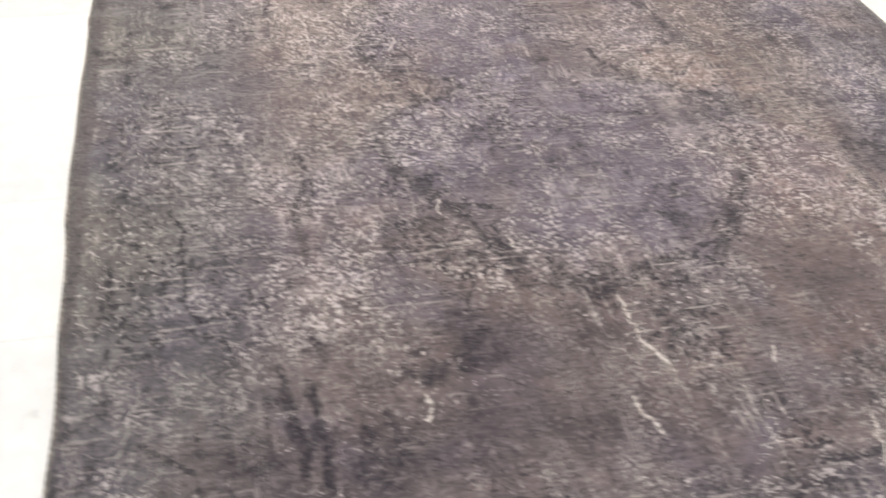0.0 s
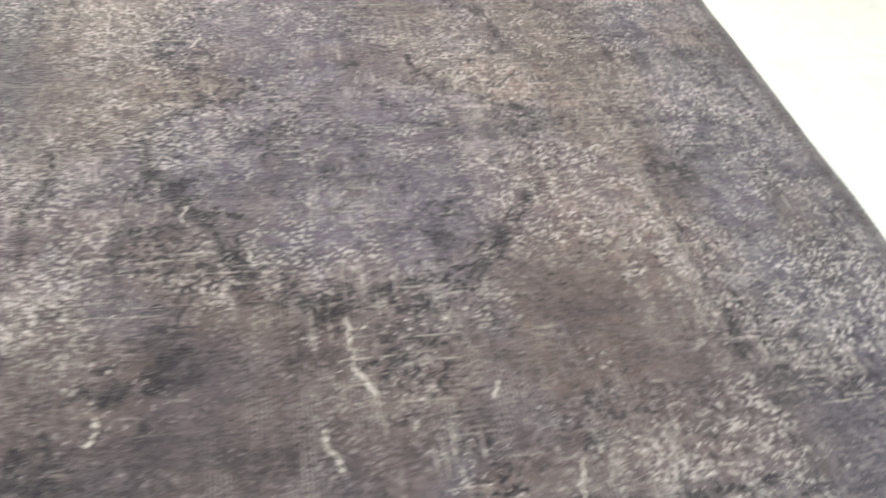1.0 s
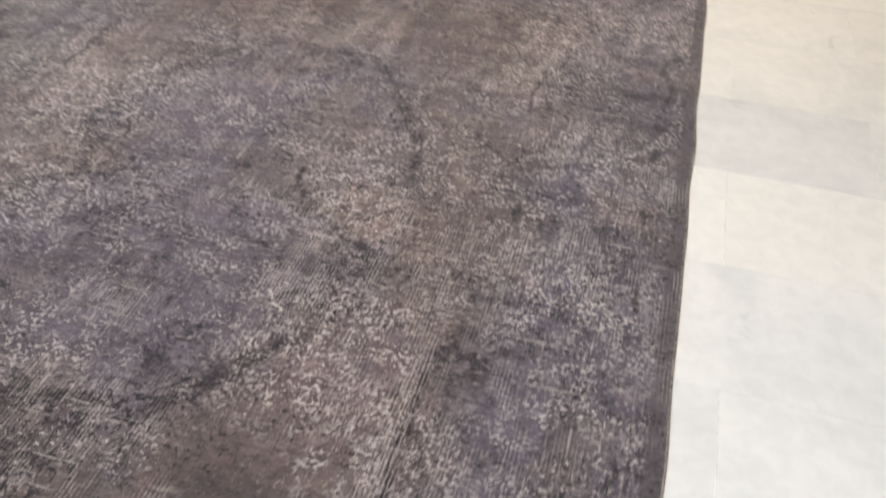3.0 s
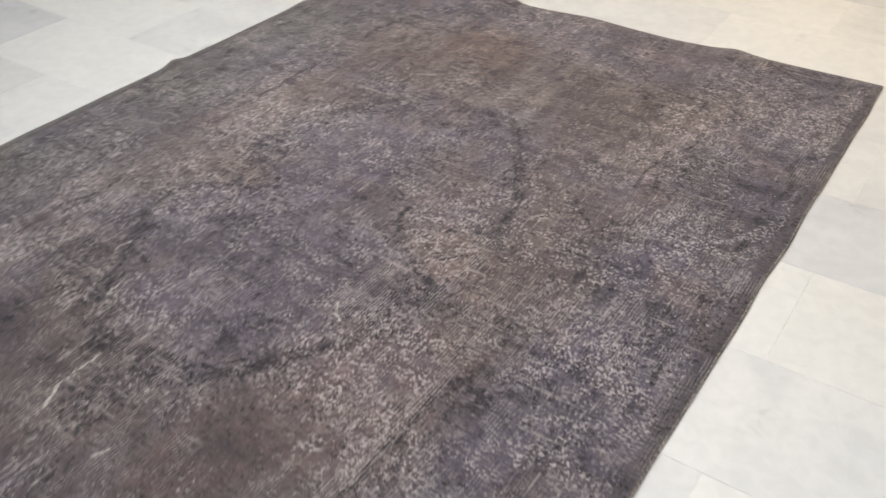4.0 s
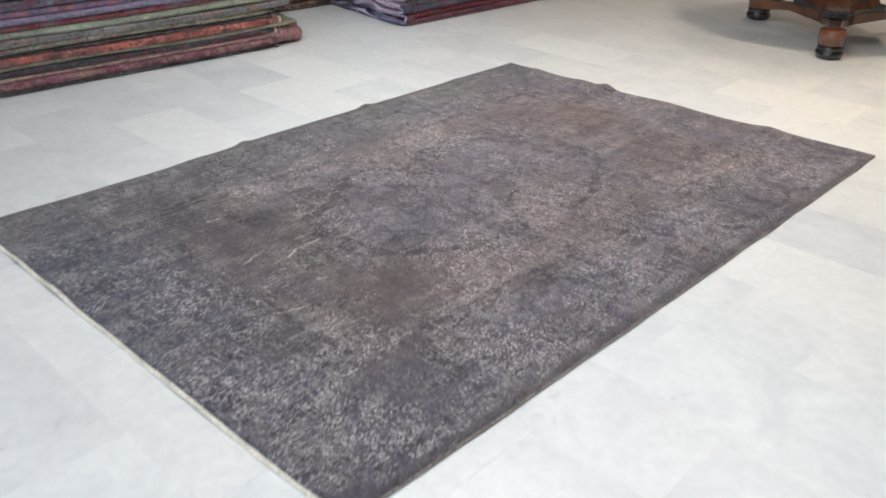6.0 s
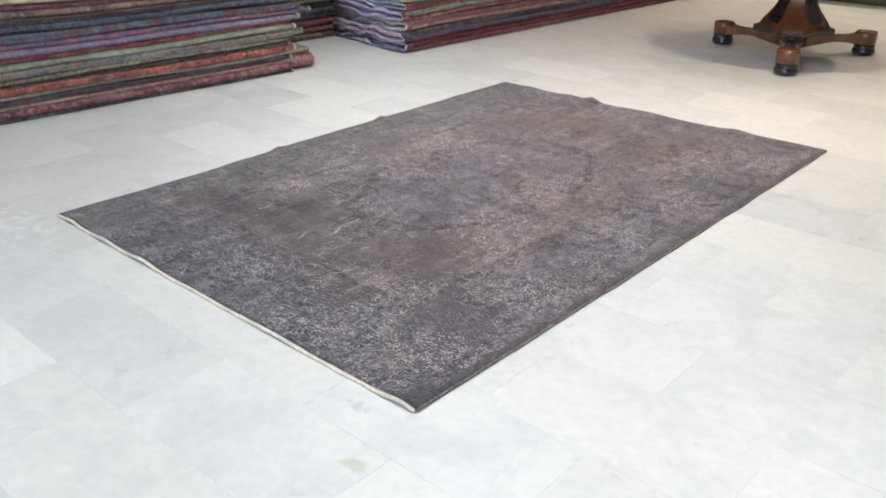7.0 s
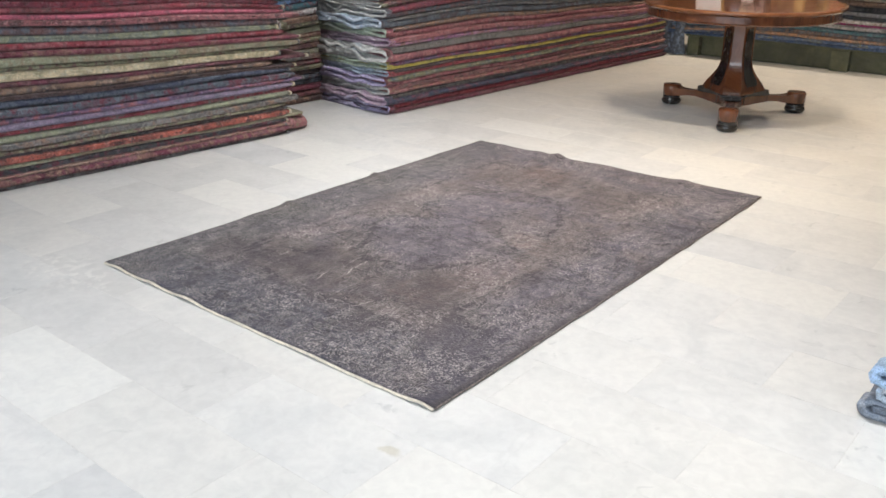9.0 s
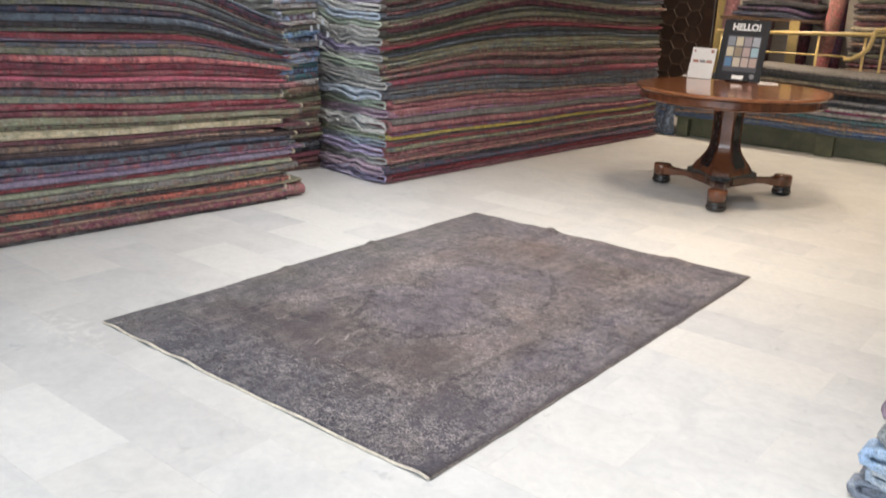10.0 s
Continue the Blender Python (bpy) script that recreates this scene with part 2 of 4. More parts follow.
    for s in ((-1.485, 0.64, -1.47, 0.46, 0.011), (-1.45, 0.60, -1.44, 0.44, 0.008), (-1.19, 0.944, -1.10, 0.93, 0.010), (-1.15, 0.89, -1.09, 0.77, 0.009),
              (-0.90, 0.745, -0.795, 0.765, 0.015), (-0.745, 1.40, -0.71, 1.28, 0.010), (-0.60, 1.17, -0.55, 1.12, 0.009), (-1.675, 0.55, -1.61, 0.48, 0.007),
              (-0.716, 0.26, -0.62, 0.165, 0.014), (-0.37, 1.476, -0.26, 1.458, 0.007), (-1.414, 0.97, -1.423, 1.13, 0.007), (-1.64, 1.08, -1.612, 0.79, 0.006)):
        dark = n.m("MAXIMUM", dark, seg(n, x, y, *s))
    fleck = n.noise(p, 110.0, 3, 0.6)
    cluster = n.m("MULTIPLY", n.step(n.noise(p, 7.0, 4, 0.6), 0.54, 0.66), n.step(n.noise(p, 30.0, 2), 0.46, 0.60))
    for bx, by, br in ((-1.36, 0.48, 0.07), (-1.30, 0.60, 0.06), (-1.42, 0.20, 0.10), (-0.92, 0.75, 0.08), (-1.36, 0.52, 0.04), (-1.56, 0.54, 0.05), (-0.30, 0.56, 0.08), (-0.64, 0.17, 0.08), (-0.32, 1.02, 0.10), (-0.80, 0.87, 0.06)):
        dx, dy = n.m("SUBTRACT", x, bx), n.m("SUBTRACT", y, by)
        cluster = n.m("MAXIMUM", cluster, n.m("MULTIPLY", n.step(n.m("SQRT", n.m("ADD", n.m("MULTIPLY", dx, dx), n.m("MULTIPLY", dy, dy))), br * 0.3, br, 1.0, 0.0), n.step(n.noise(p, 34.0, 3), 0.44, 0.56)))
    dark = n.m("MAXIMUM", dark, n.m("MULTIPLY", cluster, 0.85))
    nearring = n.m("MULTIPLY", n.step(n.m("ABSOLUTE", n.m("SUBTRACT", ell, 0.95)), 0.03, 0.16, 1.0, 0.0), n.step(n.noise(p, 6.0, 3), 0.36, 0.54))
    inked = n.m("MAXIMUM", n.m("MAXIMUM", dark, nearring), n.step(n.noise(p, 5.2, 4, 0.6, 0.4), 0.48, 0.66, 0.12, 0.8))
    scrawl = n.m("MULTIPLY", n.step(n.m("ABSOLUTE", n.m("SUBTRACT", n.noise(p, 40.0, 3, 0.55, 0.4), 0.5)), 0.016, 0.060, 1.0, 0.0), n.step(n.noise(p, 85.0, 2), 0.44, 0.50))
    dark = n.m("MULTIPLY", dark, n.step(fleck, 0.38, 0.52, 0.15, 0.85))
    dark = n.m("MAXIMUM", dark, n.m("MULTIPLY", n.m("MULTIPLY", scrawl, inked), 0.95))
    c = n.mix(dark, c, rgb("211e24"))
    # the colour is darker towards the y = 0 end
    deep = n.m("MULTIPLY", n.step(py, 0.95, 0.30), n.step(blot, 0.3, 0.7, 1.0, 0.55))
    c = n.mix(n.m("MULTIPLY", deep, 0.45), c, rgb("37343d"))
    c = n.mix(1.0, c, (1.03, 0.985, 0.975), "MULTIPLY")
    # worn knots: pale and dark specks where the pile is low
    warp_k = n.noise(n.vec("MULTIPLY", p, (190.0, 62.0, 1.0)), 1.0, 2, 0.55)
    weft_k = n.noise(n.vec("MULTIPLY", p, (58.0, 185.0, 1.0)), 1.0, 2, 0.55)
    lay = n.step(n.noise(p, 5.0, 3, 0.5, 0.4), 0.40, 0.60)
    k1 = n.m("ADD", n.m("MULTIPLY", warp_k, lay), n.m("MULTIPLY", weft_k, n.m("SUBTRACT", 1.0, lay)))
    k2 = n.noise(p, 60.0, 4, 0.65, 0.5)
    k3 = n.noise(n.vec("MULTIPLY", p, (230.0, 55.0, 1.0)), 1.0, 2, 0.5)
    k4 = n.noise(n.vec("MULTIPLY", p, (60.0, 210.0, 1.0)), 1.0, 2, 0.5)
    low = n.step(wear, 0.36, 0.62, 0.15, 1.0)
    lowb = n.step(n.noise(p, 10.0, 3), 0.36, 0.62, 0.45, 1.0)
    worn = n.m("MULTIPLY", n.m("MULTIPLY", low, lowb), n.m("SUBTRACT", 1.0, n.m("MULTIPLY", full, 0.7)))
    worn = n.m("ADD", worn, n.m("MULTIPLY", n.m("MULTIPLY", bald, lowb), 0.30), clamp=True)
    speck = n.m("MULTIPLY", n.step(k1, 0.50, 0.62), n.step(k2, 0.36, 0.56))
    speck = n.m("MAXIMUM", speck, n.m("MULTIPLY", n.step(k4, 0.56, 0.68), n.step(k2, 0.44, 0.6)))
    # single pale knots, thick in some fields and sparse in others
    dots = n.m("MULTIPLY", n.step(n.noise(n.vec("MULTIPLY", p, (1.0, 1.0, 1.0)), 142.0, 1, 0.5, 0.4), 0.545, 0.585), n.step(n.noise(p, 26.0, 3), 0.40, 0.54))
    dots = n.m("MULTIPLY", dots, n.m("MAXIMUM", n.step(n.noise(p, 4.2, 4, 0.6, 0.5), 0.44, 0.60, 0.08, 0.75), n.m("MULTIPLY", bald, 0.8)))
    dots = n.m("MULTIPLY", dots, n.m("SUBTRACT", 1.0, n.m("MULTIPLY", full, 0.6)))
    curl_k = n.m("MULTIPLY", n.step(n.m("ABSOLUTE", n.m("SUBTRACT", n.noise(p, 62.0, 2, 0.5, 0.5), 0.5)), 0.008, 0.034, 1.0, 0.0), n.step(n.noise(p, 120.0, 2), 0.52, 0.60))
    curl_k = n.m("MULTIPLY", curl_k, n.m("MAXIMUM", n.step(n.noise(p, 5.0, 4, 0.6, 0.5), 0.44, 0.60, 0.15, 0.9), bald))
    dots = n.m("MAXIMUM", n.m("MULTIPLY", dots, 0.85), curl_k)
    pits = n.m("MULTIPLY", n.step(n.noise(p, 95.0, 3, 0.55, 0.3), 0.40, 0.34), n.step(n.noise(p, 8.0, 3), 0.42, 0.58, 0.25, 1.0))
    rim = n.step(n.m("MINIMUM", n.m("MULTIPLY", px, -1.0), n.m("ADD", px, RUG_W)), 0.016, 0.030)
    c = n.mix(n.step(rim, 0.0, 1.0, 0.5, 0.0), c, rgb("4e4849"))
    worn = n.m("MULTIPLY", worn, n.step(rim, 0, 1, 0.25, 1.0))
    speck = n.m("MAXIMUM", speck, n.m("MULTIPLY", n.step(k3, 0.55, 0.68), n.step(n.noise(p, 4.0, 3), 0.48, 0.62)))
    c = n.mix(n.m("MULTIPLY", n.m("MULTIPLY", speck, worn), 0.52), c, rgb("a89f9c"))
    c = n.mix(n.step(k1, 0.36, 0.46, 0.36, 0.0), c, rgb("2f2b2f"))
    c = n.mix(n.m("MULTIPLY", pits, 0.85), c, rgb("211e22"))
    c = n.mix(n.m("MULTIPLY", n.m("MULTIPLY", dots, n.step(rim, 0, 1, 0.2, 1.0)), 0.86), c, rgb("c2b8b5"))
    c = n.mix(n.m("MULTIPLY", dark, 0.55), c, rgb("232025"))
    c = n.mix(n.m("MULTIPLY", n.m("MULTIPLY", scrawl, inked), 0.75), c, rgb("1f1c22"))
    # bare warp threads
    rows = n.m("SINE", n.m("ADD", n.m("MULTIPLY", px, 2 * math.pi / 0.0066), n.m("MULTIPLY", k2, 5.0)))
    bare = n.m("MULTIPLY", n.step(n.noise(n.vec("MULTIPLY", p, (22.0, 6.0, 1.0)), 1.0, 3), 0.45, 0.61), n.step(n.noise(p, 3.0, 2), 0.42, 0.58))
    bare = n.m("MULTIPLY", n.m("MULTIPLY", bare, n.step(rows, 0.0, 0.9)), n.step(k4, 0.35, 0.6))
    c = n.mix(n.m("MULTIPLY", bare, 0.52), c, rgb("aaa19d"))
    # single pale threads running with the weave
    weft_l = n.m("MULTIPLY", n.step(n.noise(n.vec("MULTIPLY", p, (7.0, 130.0, 1.0)), 1.0, 2), 0.58, 0.68), n.step(n.noise(p, 5.2, 3, 0.5, 0.2), 0.44, 0.60))
    warp_l = n.m("MULTIPLY", n.step(n.noise(n.vec("MULTIPLY", p, (130.0, 8.0, 1.0)), 1.0, 2), 0.58, 0.68), n.step(n.noise(p, 4.7, 3, 0.5, 0.6), 0.46, 0.60))
    lines = n.m("MULTIPLY", n.m("MAXIMUM", weft_l, warp_l), n.step(k2, 0.36, 0.54))
    c = n.mix(n.m("MULTIPLY", n.m("MULTIPLY", lines, n.step(rim, 0, 1, 0.2, 1.0)), 0.42), c, rgb("b3a9a4"))
    # pale cracks
    fine = n.vec("SCALE", n.vec("SUBTRACT", n.noise(p, 38.0, 3, colour=True), (0.5, 0.5, 0.5)))
    fine.node.inputs["Scale"].default_value = 0.028
    fx, fy, _ = n.xyz(n.vec("ADD", p, fine))
    pale = None
    for s in ((-0.952, 0.70, -0.948, 0.60, 0.003), (-0.948, 0.615, -0.925, 0.56, 0.0045), (-1.0, 0.51, -0.984, 0.44, 0.0045), (-0.757, 0.563, -0.762, 0.535, 0.004), (-1.29, 0.565, -1.294, 0.52, 0.004),
              (-1.17, 1.50, -1.19, 1.45, 0.004), (-0.67, 0.42, -0.688, 0.35, 0.0035), (-1.19, 0.965, -1.193, 0.93, 0.004), (-1.088, 0.86, -1.09, 0.835, 0.004), (-1.16, 1.96, -1.10, 2.0, 0.003), (-0.68, 1.06, -0.64, 1.02, 0.003)):
        one = seg(n, fx, fy, *s)
        pale = one if pale is None else n.m("MAXIMUM", pale, one)
    v2 = n.voro(n.vec("MULTIPLY", q, (1.0, 2.2, 1.0)), 6.5)
    hair = n.m("MULTIPLY", n.step(v2, 0.0, 0.010, 0.7, 0.0), n.step(n.noise(p, 6.3, 2), 0.61, 0.70))
    pale = n.m("MULTIPLY", n.m("MAXIMUM", pale, hair), n.step(fleck, 0.40, 0.55, 0.15, 1.0))
    c = n.mix(n.m("MULTIPLY", pale, 0.75), c, rgb("c2b9b2"))
    n.bump(n.m("ADD", k1, n.m("MULTIPLY", k2, 0.8)), 0.8, 0.005)
    return n.done(c, 0.95, Sheen_Weight=0.2, Specular_IOR_Level=0.15)


def wool(name, main, accent, dark=0.5):
    """Pile or backing of a folded rug, with the drawing of the rug showing as flecks along the fold."""
    n = Net(name)
    r = n.chance()
    shift = n.t.nodes.new("ShaderNodeCombineXYZ")
    for k, reach in enumerate((37.0, 91.0, 13.0)):
        n.put(shift, k, n.m("MULTIPLY", r, reach))
    p = n.vec("ADD", n.place(), shift.outputs[0])
    a = n.noise(n.vec("MULTIPLY", p, (6.0, 6.0, 3.0)), 1.0, 5, 0.65)
    a = n.m("ADD", a, n.m("MULTIPLY", n.m("SUBTRACT", r, 0.5), 0.10))
    b = n.noise(p, 24.0, 4, 0.6)
    g = 0.35 * main[0] + 0.45 * main[1] + 0.2 * main[2]
    pale = tuple(min(0.75, 1.15 * v + 0.3 * g + 0.04) for v in main)
    # the drawing: fields of a second dye, dark grounds, worn pale stretches and small motifs
    c = n.mix(n.step(a, 0.50, 0.60, 0, 0.45 + 0.6 * (dark - 0.3)), main, accent)
    c = n.mix(n.step(n.noise(p, 7.5, 4, 0.6, 0.5), 0.52, 0.62, 0, dark), c, tuple(0.35 * v + 0.008 for v in main))
    c = n.mix(n.step(n.noise(p, 5.0, 4, 0.6, 0.7), 0.54, 0.66, 0, dark * 1.1), c, pale)
    c = n.mix(n.m("MULTIPLY", n.step(b, 0.50, 0.57), n.step(a, 0.36, 0.58, 0.25, min(1.0, dark * 1.8))), c, accent)
    c = n.mix(n.step(n.noise(p, 17.0, 4, 0.6, 0.8), 0.55, 0.63, 0, dark * 1.3), c, tuple(0.25 * v + 0.5 * g for v in main))
    c = n.mix(n.step(n.noise(p, 40.0, 3), 0.54, 0.64, 0, dark), c, tuple(0.3 * v for v in main))
    c = n.mix(n.m("MULTIPLY", n.step(n.noise(p, 44.0, 3, 0.6, 0.6), 0.54, 0.62), n.step(n.noise(p, 9.0, 3), 0.42, 0.58, 0.15, 1.5 * dark)), c, pale)
    fuzz = n.noise(p, 210.0, 3, 0.7)
    c = n.mix(1.0, c, n.mix(n.step(fuzz, 0.3, 0.7), (0.66, 0.66, 0.66), (1.32, 1.32, 1.32)), "MULTIPLY")
    n.bump(n.m("ADD", fuzz, n.m("MULTIPLY", b, 0.9)), 0.8, 0.006)
    return n.done(c, 0.95, Sheen_Weight=0.1, Specular_IOR_Level=0.15)


def veneer(name, lite, dark, rough, ring=9.0):
    n = Net(name)
    p = n.coords()
    g = n.noise(n.vec("MULTIPLY", p, (3.0, 22.0, 3.0)), 1.0, 6, 0.6, 1.0)
    fine = n.noise(n.vec("MULTIPLY", p, (14.0, 190.0, 14.0)), 1.0, 3)
    c = n.mix(n.step(g, 0.3, 0.7), dark, lite)
    c = n.mix(n.step(fine, 0.5, 0.75, 0, 0.35), c, dark)
    c = n.mix(n.step(n.noise(p, ring, 3), 0.5, 0.8, 0, 0.25), c, tuple(v * 1.4 for v in lite))
    n.bump(fine, 0.05, 0.001)
    return n.done(c, n.step(n.noise(p, 30.0, 3), 0.3, 0.7, rough * 0.8, rough * 1.3), Coat_Weight=0.5, Coat_Roughness=0.12)


SHADES = {
    "maroon": "6b3641", "wine": "683744", "crimson": "83363f", "red": "8c4046", "rust": "8f5b5d", "coral": "b4625f", "pink": "b45a6c",
    "orange": "9c7656", "tan": "866c58", "cream": "bdb08a", "sage": "858a6e", "olive": "76765a", "green": "66705f", "grey": "6e6d69",
    "slate": "55606a", "navy": "3a4052", "teal": "3f6c74", "blue": "475f82", "sky": "79a6d6", "lavender": "7a6d82", "purple": "64526c",
    "brown": "6c504e", "umber": "4d3e3c", "yellow": "bcae3a", "pearl": "b4b3b0", "mint": "a4bb9c", "lilac": "9a86c4", "mauve": "9c6f96",
    "ice": "9db6d4", "vermilion": "a85a48", "charcoal": "434345", "white": "cfcdc9", "magenta": "b03a78",
}
_wools = {}


def dusty(h):
    """A faded wool dye."""
    c = rgb(h)
    g = 0.3 * c[0] + 0.6 * c[1] + 0.1 * c[2]
    return tuple(k * (0.84 * v + 0.16 * g) for k, v in zip((1.32, 1.26, 1.32), c))


def backing_of(main, accent, gain=1.0):
    """Pale woven backing: less faded in hue, hardly any drawing."""
    if ("back", main, accent, gain) not in _wools:
        b = rgb(SHADES[accent], 1.0)
        a = tuple(gain * (0.52 * u + 0.33 * v) for u, v in zip(rgb(SHADES[main], 1.1), rgb("c6c6c4")))
        _wools["back", main, accent, gain] = wool("backing_" + main + "_" + accent, a, tuple(0.5 * (u + v) for u, v in zip(a, b)), 0.3)
    return _wools["back", main, accent, gain]


def wool_of(main, accent):
    if (main, accent) not in _wools:
        _wools[main, accent] = wool("wool_" + main + "_" + accent, dusty(SHADES[main]), dusty(SHADES[accent]), 0.28 if main in ("cream", "sage", "lavender", "yellow", "pink") else 0.5)
    return _wools[main, accent]


M_WHITE = marble("white_marble", (0.62, 0.62, 0.613), (0.52, 0.53, 0.535), (0.42, 0.43, 0.44), 0.7)
M_PALE = marble("pale_marble", (0.665, 0.665, 0.65), (0.60, 0.605, 0.60), (0.47, 0.475, 0.48), 0.5)
M_GREY = marble("grey_marble", (0.565, 0.57, 0.575), (0.48, 0.49, 0.50), (0.39, 0.40, 0.41), 0.7)
M_GROUT = plain("grout", (0.66, 0.65, 0.63), 0.85, 60)
M_PLASTER = plain("plaster", (0.62, 0.57, 0.50), 0.85, 22, 0.06)
M_CEILING = plain("ceiling_paint", (0.78, 0.77, 0.74), 0.9, 22, 0.04)
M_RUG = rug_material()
M_SELVEDGE = plain("selvedge_wool", rgb("7e756f"), 0.95, 130, 0.42, bump=0.5)
M_COTTON = plain("cotton_fringe", rgb("cdc6b6"), 0.95, 150, 0.2, bump=0.4)
M_MAHOGANY = veneer("polished_mahogany", (0.175, 0.062, 0.027), (0.08, 0.027, 0.013), 0.16)
M_TABLETOP = veneer("figured_mahogany", (0.27, 0.112, 0.048), (0.165, 0.062, 0.028), 0.13)
M_EBONY = veneer("ebonised_wood", (0.022, 0.018, 0.017), (0.009, 0.008, 0.008), 0.22)
M_PALLET = veneer("green_stained_board", (0.105, 0.115, 0.06), (0.045, 0.052, 0.03), 0.6)
M_DOOR = veneer("dark_brown_wood", (0.075, 0.038, 0.022), (0.028, 0.014, 0.009), 0.4)
M_SHELF = veneer("brown_shelf_wood", (0.16, 0.09, 0.05), (0.07, 0.04, 0.022), 0.5)
M_RAIL = plain("cream_enamel", rgb("cdb57a"), 0.32, 40, 0.08, bump=0.04)
M_PAPER = plain("white_paper", (0.82, 0.83, 0.85), 0.6, 40, 0.02, bump=0.02)
M_BLACKCARD = plain("black_card", (0.018, 0.018, 0.022), 0.4, 40, 0.1, bump=0.02)
M_PANELGREY = plain("grey_print", rgb("55565e"), 0.4, 40, 0.05, bump=0.02)
M_TAG = plain("tag_card", (0.75, 0.78, 0.84), 0.7, 40, 0.03)
M_STEEL = plain("lamp_rim", (0.75, 0.75, 0.74), 0.35, 40, 0.03)
M_GREYINK = plain("grey_ink", rgb("8a8a90"), 0.6, 40, 0.04)
M_REDINK = plain("red_ink", rgb("a87a70"), 0.6, 40, 0.04)


def glow(name, colour, strength):
    n = Net(name)
    n.put(n.bsdf, "Emission Color", colour)
    n.put(n.bsdf, "Emission Strength", strength)
    return n.done(colour, 0.5)


M_GLOW_WARM = glow("warm_diffuser", (1.0, 0.8, 0.55), 6.0)
M_GLOW_COOL = glow("neutral_diffuser", (1.0, 0.95, 0.88), 6.0)

# ---------------------------------------------------------------- mesh helpers


def solid(name, verts, faces, mats, parent=None, at=(0, 0, 0), smooth=False, which=None, label=""):
    """One mesh object. verts are in the world's metres; at is its origin; a child shares its parent's origin."""
    top = parent
    while top is not None and top.parent is not None:
        top = top.parent
    o = Vector(top.location if top is not None else at)
    me = bpy.data.meshes.new(name)
    me.from_pydata([Vector(v) - o for v in verts], [], faces)
    for m in mats if isinstance(mats, (list, tuple)) else [mats]:
        me.materials.append(m)
    if which:
        me.polygons.foreach_set("material_index", which)
    if smooth:
        me.polygons.foreach_set("use_smooth", [True] * len(me.polygons))
    me.validate()
    me.update()
    bm = bmesh.new()
    bm.from_mesh(me)
    bmesh.ops.recalc_face_normals(bm, faces=bm.faces)
    bm.to_mesh(me)
    bm.free()
    ob = new(name, me)
    if parent is not None:
        ob.parent = parent
    else:
        ob.location = o
    if label:
        ob["label"] = label
    return ob


def thing(name, at, label, category, group="", kind=""):
    ob = new(name)
    ob.empty_display_size = 0.05
    ob.location = at
    return tagged(ob, label, category, group, kind)


def box(x0, x1, y0, y1, z0, z1, b=0.0):
    """Vertices and faces of a box, with all edges cut off by b."""
    if b <= 0:
        v = [(x, y, z) for z in (z0, z1) for y in (y0, y1) for x in (x0, x1)]
        return v, [(0, 2, 3, 1), (4, 5, 7, 6), (0, 1, 5, 4), (2, 6, 7, 3), (0, 4, 6, 2), (1, 3, 7, 5)]
    bm = bmesh.new()
    bmesh.ops.create_cube(bm, size=1.0)
    for w in bm.verts:
        w.co = ((x0 + x1) / 2 + w.co.x * (x1 - x0), (y0 + y1) / 2 + w.co.y * (y1 - y0), (z0 + z1) / 2 + w.co.z * (z1 - z0))
    bmesh.ops.bevel(bm, geom=bm.edges[:], offset=b, segments=2, affect="EDGES", profile=0.6)
    bm.verts.index_update()
    out = [tuple(w.co) for w in bm.verts], [tuple(w.index for w in f.verts) for f in bm.faces]
    bm.free()
    return out


def merged(*pieces):
    verts, faces = [], []
    for v, f in pieces:
        k = len(verts)
        verts += v
        faces += [tuple(i + k for i in face) for face in f]
    return verts, faces


def moved(piece, m):
    return [tuple(m @ Vector(v)) for v in piece[0]], piece[1]


def lathe(cx, cy, rings, n=40, cap=True):
    """Turned shape from (radius, z) rings, bottom first."""
    v = [(cx + r * math.cos(2 * math.pi * k / n), cy + r * math.sin(2 * math.pi * k / n), z) for r, z in rings for k in range(n)]
    f = [(i * n + k, i * n + (k + 1) % n, (i + 1) * n + (k + 1) % n, (i + 1) * n + k) for i in range(len(rings) - 1) for k in range(n)]
    if cap:
        f += [tuple(range(n))[::-1], tuple((len(rings) - 1) * n + k for k in range(n))]
    return v, f


def tube(points, r, n=10, rib=0.0):
    """A round bar along points."""
    pts = [Vector(p) for p in points]
    v, f = [], []
    for i, p in enumerate(pts):
        d = (pts[min(i + 1, len(pts) - 1)] - pts[max(i - 1, 0)]).normalized()
        a = d.orthogonal().normalized() if i == 0 else (a - d * a.dot(d)).normalized()
        b = d.cross(a)
        q = r * (1 + rib * (1 if i % 2 else -1))
        v += [tuple(p + q * (math.cos(2 * math.pi * k / n) * a + math.sin(2 * math.pi * k / n) * b)) for k in range(n)]
    for i in range(len(pts) - 1):
        f += [(i * n + k, i * n + (k + 1) % n, (i + 1) * n + (k + 1) % n, (i + 1) * n + k) for k in range(n)]
    f += [tuple(range(n))[::-1], tuple((len(pts) - 1) * n + k for k in range(n))]
    return v, f


def ease(a, b, x):
    t = min(1.0, max(0.0, (x - a) / (b - a)))
    return t * t * (3 - 2 * t)


def wave(x, y=0.0, z=0.0):
    return noise.noise(Vector((x, y, z)))


